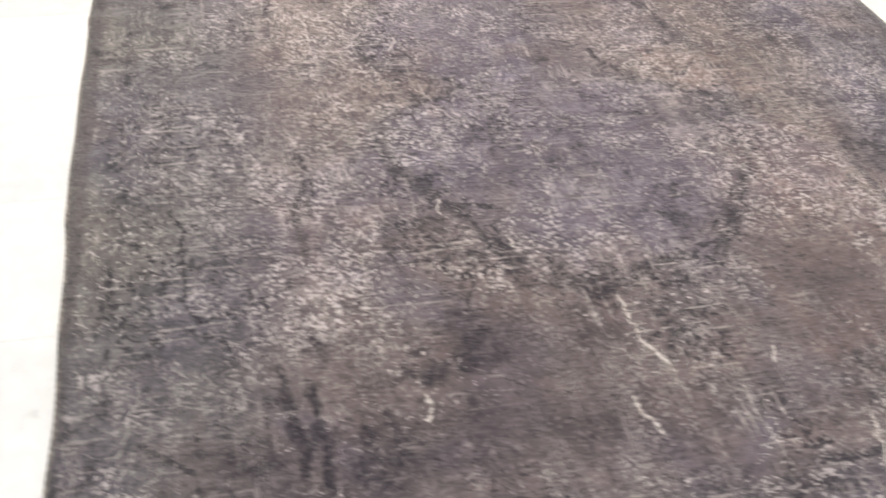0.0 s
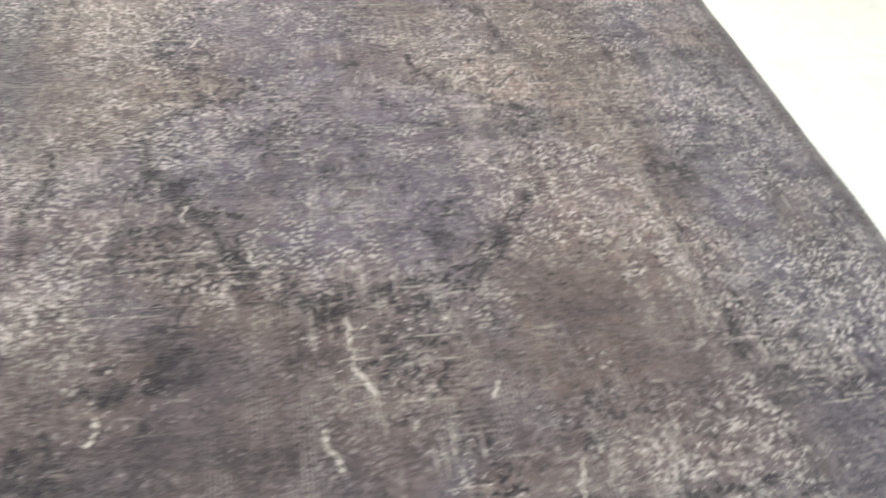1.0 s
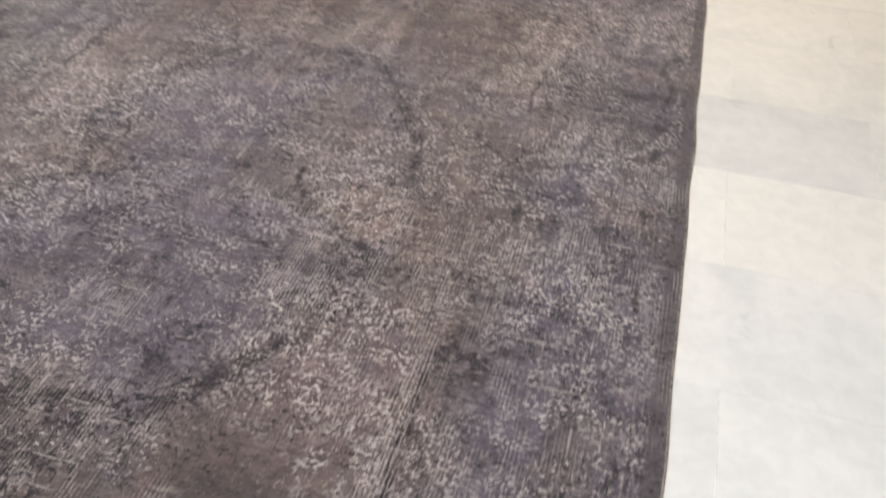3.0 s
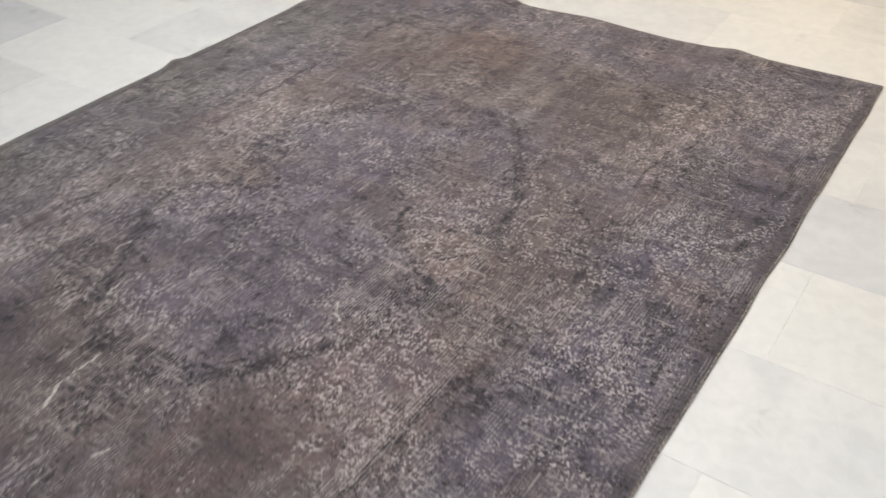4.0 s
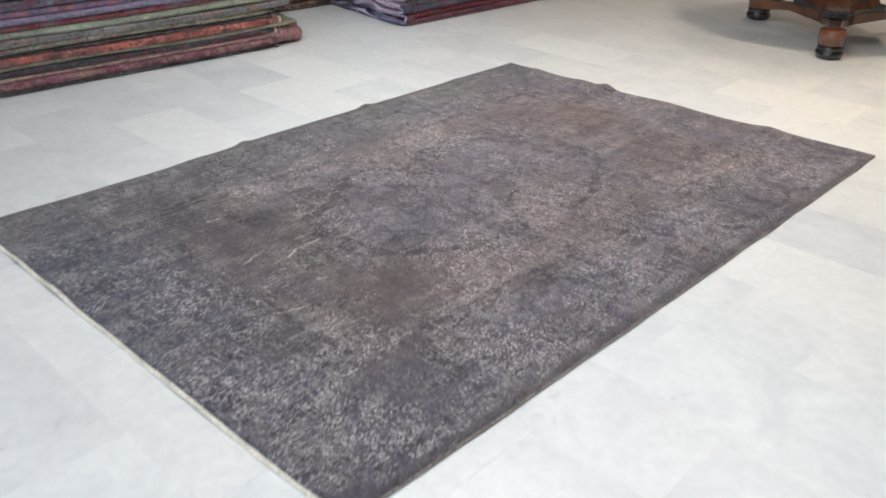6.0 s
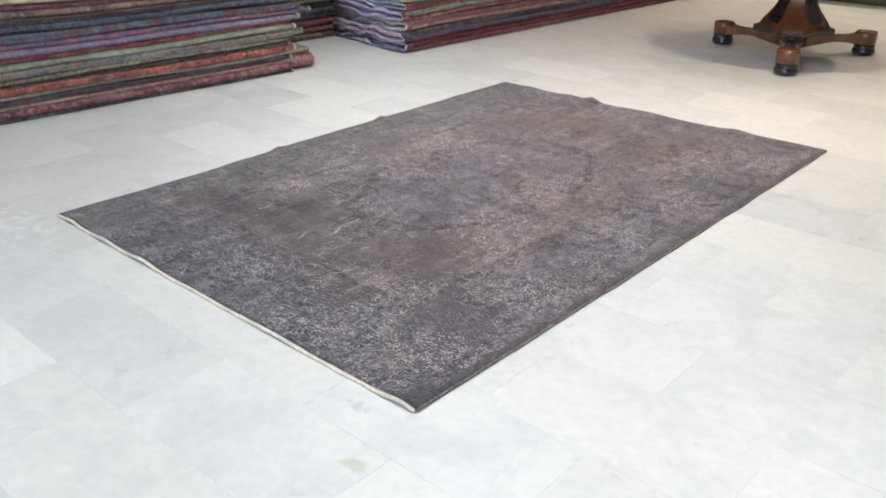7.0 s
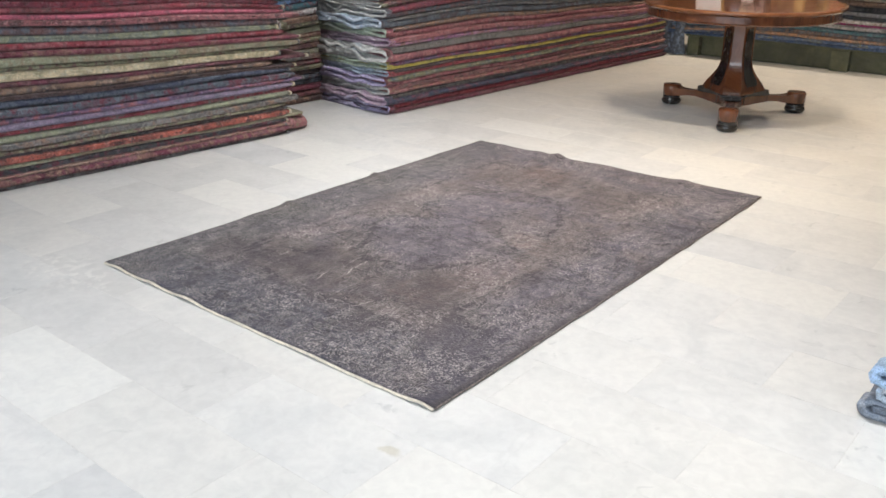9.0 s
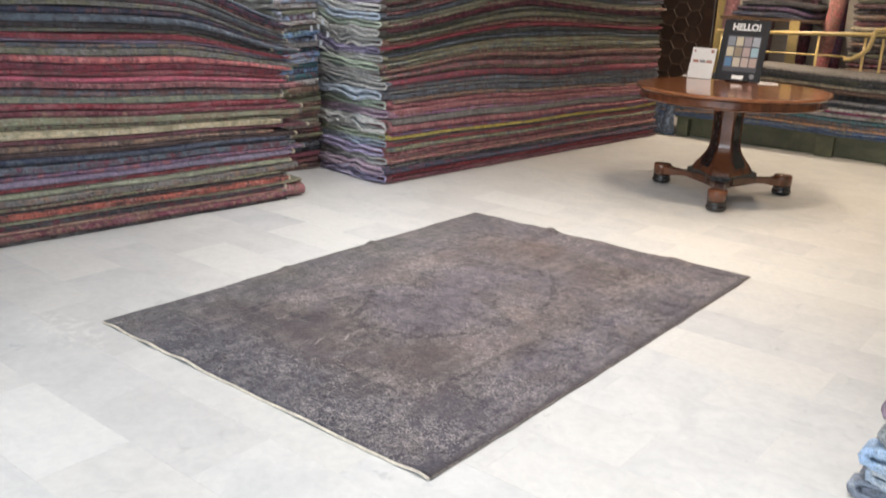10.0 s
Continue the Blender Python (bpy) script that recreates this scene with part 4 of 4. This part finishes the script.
zs = [0.178 + 0.49 * k / 26 for k in range(27)]
cv = [(TX + x, TY + y, z) for z in zs for x, y in column_ring(z)]
cf = [(i * 6 + k, i * 6 + (k + 1) % 6, (i + 1) * 6 + (k + 1) % 6, (i + 1) * 6 + k) for i in range(26) for k in range(6)]
solid("column", cv, cf + [tuple(range(6))[::-1], tuple(26 * 6 + k for k in range(6))], M_MAHOGANY, table)
for k in range(3):
    for lo, hi in ((0.225, 0.61),):
        v, f = [], []
        zz = [lo + (hi - lo) * j / 20 for j in range(21)]
        for z in zz:
            ring = column_ring(z)
            a, b = Vector(ring[2 * k + 1]), Vector(ring[(2 * k + 2) % 6])
            o2 = ((a + b) / 2).normalized() * 0.004
            t0 = 0.17 + 0.16 * ease(hi - 0.05, hi, z) + 0.10 * ease(lo + 0.04, lo, z)
            for t in (t0, 1 - t0):
                q = a.lerp(b, t) + o2
                v.append((TX + q.x, TY + q.y, z))
        for j in range(20):
            f.append((2 * j, 2 * j + 1, 2 * j + 3, 2 * j + 2))
        back = [(x - (x - TX) * 0.06, y - (y - TY) * 0.06, z) for x, y, z in v]
        m = len(v)
        f += [tuple(m + q for q in g[::-1]) for g in f[:20]]
        f += [(2 * j, 2 * j + 2, m + 2 * j + 2, m + 2 * j) for j in range(20)] + [(2 * j + 1, m + 2 * j + 1, m + 2 * j + 3, 2 * j + 3) for j in range(20)]
        f += [(0, m, m + 1, 1), (2 * 20, 2 * 20 + 1, m + 2 * 20 + 1, m + 2 * 20)]
        solid("inlay_panel", v + back, f, M_EBONY, table, label="black ebonised inlay panel")
solid("plinth_moulding", *prism(tri_outline(0.245, 0.115, 0.066, TURN3), 0.143, 0.182, 0.008), M_EBONY, table, label="black ebonised moulding")
sag = lambda l, z: -0.012 * ease(0.2, 0.38, l) + 0.012 * ease(0.42, 0.5, l) + (0.0 if z > 0.11 else 0.022 * math.exp(-((l - 0.32) / 0.1) ** 2))
solid("base", *prism(tri_outline(0.50, 0.105, 0.054, TURN3, 14), 0.080, 0.142, 0.007, sag), M_MAHOGANY, table)
for k in range(3):
    a = radians(TURN3 + 120 * k)
    fx, fy = TX + 0.505 * math.cos(a), TY + 0.505 * math.sin(a)
    leg = solid("foot_block", *lathe(fx, fy, [(0.055, 0.068), (0.066, 0.073), (0.067, 0.135), (0.063, 0.148), (0.03, 0.152)], 24), M_MAHOGANY, table, smooth=True)
    solid("bun_foot", *lathe(fx, fy, [(0.045, 0.0), (0.062, 0.006), (0.072, 0.024), (0.066, 0.042), (0.06, 0.048), (0.066, 0.056), (0.06, 0.071)], 28), M_EBONY, leg, smooth=True, label="turned black bun foot")

# things on the table
SWATCH = words("8a93a0 c9c2ae 9d97a0 a9b0be cfc8b2 968a7a b3a1a0 9cbccc 5f86b0 c6c1b4 bfb0ac b7a49f")
lean_back = Matrix.Translation((-1.022, 4.785, TZ)) @ pose(0, 0, 0, -15, 0, 5)
sign = thing("display_board", (-1.018, 4.785, TZ), "black leaning sample board with twelve colour swatches on the table", "sign")
solid("board", *moved(box(-0.170, 0.170, 0.0, 0.006, 0.004, 0.465, 0.0015), lean_back), M_BLACKCARD, sign)
solid("printed_panel", *moved(box(-0.125, 0.125, -0.0012, 0.0005, 0.075, 0.345), lean_back), M_PANELGREY, sign)
for k in range(12):
    cx, cz = -0.091 + 0.061 * (k % 4), 0.302 - 0.078 * (k // 4)
    solid("swatch", *moved(box(cx - 0.026, cx + 0.026, -0.0028, -0.0012, cz - 0.034, cz + 0.034, 0.0004), lean_back), plain("swatch_print", rgb(SWATCH[k]), 0.5, 60, 0.05, bump=0.02), sign)
font = bpy.data.curves.new("hello", "FONT")
font.body, font.size, font.align_x, font.extrude, font.offset = "HELLO!", 0.066, "CENTER", 0.0006, 0.0028
temp = new("hello", font)
word = bpy.data.meshes.new_from_object(temp.evaluated_get(bpy.context.evaluated_depsgraph_get()))
bpy.data.objects.remove(temp)
word.transform(lean_back @ Matrix.Translation((0.0, -0.0016, 0.386)) @ pose(0, 0, 0, 90) @ Matrix.Diagonal((0.96, 1.06, 1.0, 1.0)))
word.transform(Matrix.Translation(-sign.location))
word.materials.clear()
word.materials.append(M_PAPER)
lettering = new("lettering", word)
lettering.parent = sign
solid("seal", *moved(lathe(0, 0, [(0.019, 0.0), (0.019, 0.0016)], 20), lean_back @ Matrix.Translation((0.105, -0.0008, 0.045)) @ pose(0, 0, 0, 90)), M_GREYINK, sign)
solid("ledge", *moved(box(-0.075, 0.075, -0.035, 0.004, 0.0, 0.012, 0.002), lean_back), M_BLACKCARD, sign)
solid("white_label", *moved(box(-0.04, 0.045, -0.012, -0.009, 0.014, 0.046), lean_back @ pose(0, 0, 0, -12)), M_PAPER, sign, label="small white card label")
solid("rear_strut", *tube([tuple(lean_back @ Vector((0, 0.006, 0.30))), (-1.02, 5.03, TZ + 0.003)], 0.005, 8), M_BLACKCARD, sign)

card_pose = Matrix.Translation((-1.30, 4.745, TZ)) @ pose(0, 0, 0, -14, 0, 2)
card = thing("card_stand", (-1.30, 4.745, TZ), "white leaning leaflet stand with printed lines on the table", "leaflet")
solid("panel", *moved(box(-0.094, 0.094, 0, 0.004, 0.0, 0.235, 0.001), card_pose), M_PAPER, card)
solid("pocket", *moved(box(-0.094, 0.094, -0.012, -0.002, 0.0, 0.115, 0.001), card_pose), M_PAPER, card)
for k, (x0, x1) in enumerate(((-0.075, -0.03), (-0.022, 0.022), (0.03, 0.075))):
    solid("print_bar", *moved(box(x0, x1, -0.0022, 0.0, 0.122, 0.142), card_pose), M_REDINK if k != 1 else M_GREYINK, card)
solid("print_bar", *moved(box(-0.078, -0.066, -0.0015, 0.001, 0.20, 0.218), card_pose), M_REDINK, card)
solid("print_bar", *moved(box(0.054, 0.078, -0.0015, 0.001, 0.20, 0.222), card_pose), M_REDINK, card)
solid("prop", *moved(box(-0.04, 0.04, 0.004, 0.06, 0.0, 0.004), card_pose @ pose(0, 0, 0.0, 14)), M_PAPER, card)
for px, py, turn in ((-1.40, 4.86, 15), (-0.86, 4.88, -10), (-0.80, 4.83, 25)):
    leaf = tagged(solid("paper_sheet", *moved(box(-0.074, 0.074, -0.052, 0.052, 0.0012, 0.004), Matrix.Translation((px, py, TZ)) @ pose(0, 0, 0, 0, 0, turn)), M_PAPER, at=(px, py, TZ)), "loose white paper sheet lying on the table", "paper", "papers on the table")

# ---------------------------------------------------------------- low platform with rugs at the back
PY = 6.66
plat = thing("pallet", (-0.6, PY + 0.4, 0), "low green-stained wooden pallet carrying folded rugs", "pallet")
for xk, wk in ((-2.22, 0.12), (-0.82, 0.16), (0.55, 0.14), (1.75, 0.12)):
    solid("block", *box(xk - wk / 2, xk + wk / 2, PY, PY + 0.62, 0.0, 0.185, 0.006), M_PALLET, plat)
solid("deck", *box(-2.3, 1.9, PY - 0.01, PY + 0.66, 0.187, 0.212, 0.004), M_PALLET, plat)
for k in range(3):
    solid("board", *box(-2.16 + 1.36 * k + 0.01, -0.90 + 1.36 * k - 0.01, PY + 0.055, PY + 0.075, 0.004, 0.18, 0.004), M_PALLET, plat)

droop = lambda s, z: 0.213 + (z - 0.213) * (0.50 + 0.50 * ease(0.0, 0.75, s))
FIVE = words("blue blue orange slate teal pearl magenta pearl grey pearl charcoal tan cream grey grey")
z = 0.213
for i, s in enumerate(FIVE):
    th = (0.022, 0.034, 0.03, 0.034, 0.042, 0.03, 0.02, 0.042, 0.022, 0.042, 0.04, 0.05, 0.044, 0.05, 0.05)[i]
    folded_rug(i, z, th, (-2.40, PY - 0.02, 0), (1, 0, 0), (0, -1, 0), 0.10 * wave(i, 2.0) + 0.015 * i - 0.13, 4.25, 0.66, -0.012 * i * 0.6, droop, (s, words("slate olive grey tan")[i % 4]),
               "%s rug folded on the low pallet" % s, "rugs on the pallet")
    z += th * 0.98
# a fringed end hanging from the pallet's corner
hang_v, hang_f = [], []
for j in range(13):
    t = j / 12
    for i in range(7):
        u = i / 6
        hang_v.append((-2.40 - 0.03 * math.sin(3 * t) + 0.24 * (u - 0.5), PY - 0.03 - 0.03 * math.sin(9 * u + 2 * t) - 0.02 * t, 0.40 - 0.395 * t))
for j in range(12):
    for i in range(6):
        hang_f.append((j * 7 + i, j * 7 + i + 1, (j + 1) * 7 + i + 1, (j + 1) * 7 + i))
m = len(hang_v)
hang_v += [(x, y + 0.008, z2) for x, y, z2 in hang_v]
hang_f += [tuple(m + q for q in g[::-1]) for g in hang_f]
rimh = list(range(7)) + [j * 7 + 6 for j in range(1, 13)] + [12 * 7 + i for i in range(5, -1, -1)] + [j * 7 for j in range(11, 0, -1)]
hang_f += [(a, m + a, m + b, b) for a, b in zip(rimh, rimh[1:] + rimh[:1])]
tagged(solid("rug_end", hang_v, hang_f, wool_of("slate", "ice"), at=(-2.3, PY - 0.03, 0), smooth=True), "blue-grey rug end hanging over the pallet corner to the floor", "rug")

rail = thing("railing", (-1.2, 7.36, 0), "cream enamelled metal railing with a curled end", "railing")
solid("top_rail", *tube([(-2.25, 7.36, 1.035), (-1.5, 7.36, 1.06), (-0.9, 7.36, 1.085), (-0.5, 7.36, 1.10)], 0.021, 12), M_RAIL, rail, smooth=True)
solid("lower_rail", *tube([(-2.25, 7.36, 0.84), (-1.5, 7.36, 0.862), (-0.95, 7.36, 0.87)], 0.010, 10), M_RAIL, rail, smooth=True)
curl = [(-0.5, 7.35, 1.13), (-0.62, 7.34, 1.15), (-0.70, 7.33, 1.13), (-0.72, 7.33, 1.06), (-0.74, 7.32, 0.97), (-0.80, 7.31, 0.90), (-0.88, 7.30, 0.855), (-0.94, 7.30, 0.85)]
solid("curled_end", *tube(curl, 0.022, 12), M_RAIL, rail, smooth=True)
for xk in (-2.2, -1.22, -0.79, -0.63):
    solid("upright", *tube([(xk, 7.36, 0.0), (xk, 7.36, 1.06)], 0.013, 10), M_RAIL, rail, smooth=True)
solid("flat_post", *box(-1.535, -1.435, 7.40, 7.43, 0.0, 1.175, 0.006), M_RAIL, rail)


def rolled_rug(x, y, r, tall, tip, shade, accent, label):
    """A rug rolled up and stood on end, leaning on the wall."""
    pts = 150
    outer, turns = [], 3.2
    for k in range(pts + 1):
        a = 2 * math.pi * turns * k / pts
        rad = r * (0.28 + 0.72 * k / pts)
        outer.append((rad * math.cos(a), rad * math.sin(a)))
    v, f = [], []
    for z in (0.0, tall * 0.33, tall * 0.66, tall):
        for s in (1.0, 0.9):
            v += [(px * s + x + tip * z / tall + 0.01 * wave(z * 3, x), py * s + y + 0.10 * z / tall, z) for px, py in outer]
    w = pts + 1
    for lv in range(3):
        a, b = lv * 2 * w, (lv + 1) * 2 * w
        f += [(a + k, a + k + 1, b + k + 1, b + k) for k in range(pts)] + [(a + w + k, b + w + k, b + w + k + 1, a + w + k + 1) for k in range(pts)]
    for lv in (0, 3):
        a = lv * 2 * w
        f += [(a + k, a + k + 1, a + w + k + 1, a + w + k) for k in range(pts)]
    for k in (0, pts):
        f += [(lv * 2 * w + k, (lv + 1) * 2 * w + k, (lv + 1) * 2 * w + w + k, lv * 2 * w + w + k) for lv in range(3)]
    return tagged(solid("rolled_rug", v, f, wool_of(shade, accent), at=(x, y, 0), smooth=True), label, "rolled rug", "rolled rugs at the back")


rolled_rug(-1.36, 7.75, 0.085, 1.62, 0.16, "coral", "tan", "salmon pink rug rolled up and leaning at the back")
rolled_rug(-1.18, 7.82, 0.08, 1.7, -0.05, "maroon", "purple", "maroon rug rolled up and stood on end")
rolled_rug(-1.60, 7.9, 0.09, 1.55, 0.05, "wine", "brown", "dark wine rug rolled up and stood on end")
rolled_rug(-1.98, 7.85, 0.09, 1.6, 0.05, "brown", "umber", "brown rug rolled up and stood on end")
rolled_rug(-2.42, 8.05, 0.085, 1.5, -0.02, "rust", "brown", "rusty brown rug rolled up in the corner")

shelf = thing("shelf", (-1.6, 8.0, 0), "brown wooden wall shelf with folded dark rugs", "shelf")
solid("board", *box(-2.35, -1.3, 7.62, 8.39, 1.155, 1.185, 0.004), M_SHELF, shelf)
for xk in (-2.33, -1.32):
    solid("upright", *box(xk - 0.018, xk + 0.018, 8.28, 8.39, 0.0, 1.153, 0.004), M_SHELF, shelf)
z = 1.187
for i, s in enumerate(words("navy purple charcoal brown slate umber")):
    folded_rug(i + 3, z, 0.06, (-2.24 + 0.05 * (i % 3), 7.70, 0), (1, 0, 0), (0, -1, 0), 0.0, 0.86 - 0.05 * i, 0.6, 0.02, lambda s2, z2: z2 * (1 - 0.05 * ease(0.5, 0.9, s2)), (s, "charcoal"), "%s rug folded on the wall shelf" % s, "rugs on the shelf")
    z += 0.059
plinth = thing("plinth", (-0.1, 8.0, 0), "dark wooden plinth under a rug stack", "plinth")
solid("body", *box(-0.98, 0.95, 7.62, 8.38, 0.0, 0.60, 0.008), M_DOOR, plinth)
z = 0.602
for i, s in enumerate(words("umber brown tan maroon brown olive umber tan grey brown cream rust tan umber brown olive tan brown")):
    folded_rug(i + 9, z, 0.052, (-1.0, 7.62, 0), (1, 0, 0), (0, -1, 0), 0.05 * wave(i * 1.7, 4.0), 1.9, 0.7, 0.02 * wave(i, 9.0), lambda s2, z2: z2, (s, "grey"), "%s rug folded in the back stack" % s, "rugs in the back stack")
    z += 0.051

# lattice door in the back wall
door = thing("door_1", (-3.15, Y1 - 0.04, 0), "dark brown wooden door with hexagonal lattice, closed", "door", kind="structure")
for x0, x1, z0, z1 in ((-3.75, -3.63, 0, 2.3), (-2.82, -2.70, 0, 2.3), (-3.63, -2.82, 2.16, 2.3), (-3.63, -2.82, 0.0, 0.16)):
    solid("frame", *box(x0, x1, Y1 - 0.09, Y1 - 0.003, z0, z1, 0.006), M_DOOR, door)
solid("panel", *box(-3.63, -2.82, Y1 - 0.028, Y1 - 0.004, 0.16, 2.16), plain("dark_backing", (0.05, 0.028, 0.02), 0.6, 20, 0.2), door)
pieces = []
R = 0.105
for col in range(-1, 6):
    for row in range(-1, 13):
        hx = -3.60 + col * 1.5 * R
        hz = 0.2 + row * math.sqrt(3) * R + (0.5 * math.sqrt(3) * R if col % 2 else 0)
        for k in range(3):
            a, b = radians(60 * k), radians(60 * k + 60)
            p0, p1 = (hx + R * math.cos(a), hz + R * math.sin(a)), (hx + R * math.cos(b), hz + R * math.sin(b))
            if min(p0[0], p1[0]) > -3.64 and max(p0[0], p1[0]) < -2.81 and min(p0[1], p1[1]) > 0.15 and max(p0[1], p1[1]) < 2.17:
                pieces.append(tube([(p0[0], Y1 - 0.04, p0[1]), (p1[0], Y1 - 0.04, p1[1])], 0.011, 6))
solid("lattice", *merged(*pieces), M_DOOR, door, label="hexagonal wooden lattice")
tagged(solid("trim", *box(-2.69, -2.50, Y1 - 0.05, Y1 - 0.002, 0, 2.6, 0.006), M_RAIL, at=(-2.6, Y1, 0)), "cream painted pilaster beside the lattice door", "trim", kind="structure")

# ---------------------------------------------------------------- marble floor, last
tagged(solid("ground", *box(X0 - 0.2, X1 + 0.2, Y0 - 0.2, Y1 + 0.2, -0.2, -0.0007), M_GROUT, at=(0, 0, -0.2)), "screed under the marble tiles", "floor", kind="structure")
floor = thing("floor", (0, 0, 0), "polished pale grey-white marble tiles in running bond", "floor", kind="structure")
TX_, TY_ = 0.6195, 0.3085
tile_v, tile_f = [], []
for zc, inset in ((-0.012, 0.0008), (-0.0006, 0.0008), (0.0, 0.0011)):
    tile_v += [(sx * (TX_ / 2 - inset), sy * (TY_ / 2 - inset), zc) for sx, sy in ((-1, -1), (1, -1), (1, 1), (-1, 1))]
tile_f = [(0, 1, 5, 4), (1, 2, 6, 5), (2, 3, 7, 6), (3, 0, 4, 7), (4, 5, 9, 8), (5, 6, 10, 9), (6, 7, 11, 10), (7, 4, 8, 11), (8, 9, 10, 11)]
tile_meshes = []
for mat in (M_WHITE, M_GREY, M_PALE):
    me = bpy.data.meshes.new("tile")
    me.from_pydata(tile_v, [], tile_f)
    me.materials.append(mat)
    tile_meshes.append(me)
GREY_TILES = {(-2, -5), (-1, -5), (-6, -2), (-6, -3), (1, -1), (-4, -4), (-5, -4), (-3, -5), (0, -5), (6, -1), (9, 1), (-8, -1), (4, -4)}
PALE_TILES = {(-7, -3), (0, 0), (-2, -4), (-6, 0), (4, 0), (5, -4), (-4, -5), (5, -2), (1, -5), (4, -1), (0, -4), (0, -1), (2, 1), (-3, 1), (8, -2)}
rest_v, rest_f = [], []
for row in range(-22, 24):
    for col in range(-8, 7):
        left = (0.08 if row % 2 == 0 else 0.39) + 0.6195 * col
        cx, cy = left + 0.5 * TX_, 1.381 + 0.3085 * row + 0.5 * TY_
        if cx - TX_ / 2 < X0 - 0.15 or cx + TX_ / 2 > X1 + 0.15 or cy < Y0 or cy > Y1 + 0.1:
            continue
        if -3.6 < cx < 1.75 and -2.0 < cy < 6.6:
            kind = 1 if (row, col) in GREY_TILES else 2 if (row, col) in PALE_TILES else 0
            ob = new("tile", tile_meshes[kind])
            ob.parent = floor
            ob.location = (cx, cy, 0.0006 * wave(row * 1.7, col * 2.3) * 0.3)
        else:
            k = len(rest_v)
            rest_v += [(x + cx, y + cy, z) for x, y, z in tile_v]
            rest_f += [tuple(q + k for q in g) for g in tile_f]
tagged(solid("outer_tiles", rest_v, rest_f, M_WHITE, floor), kind="stuff")
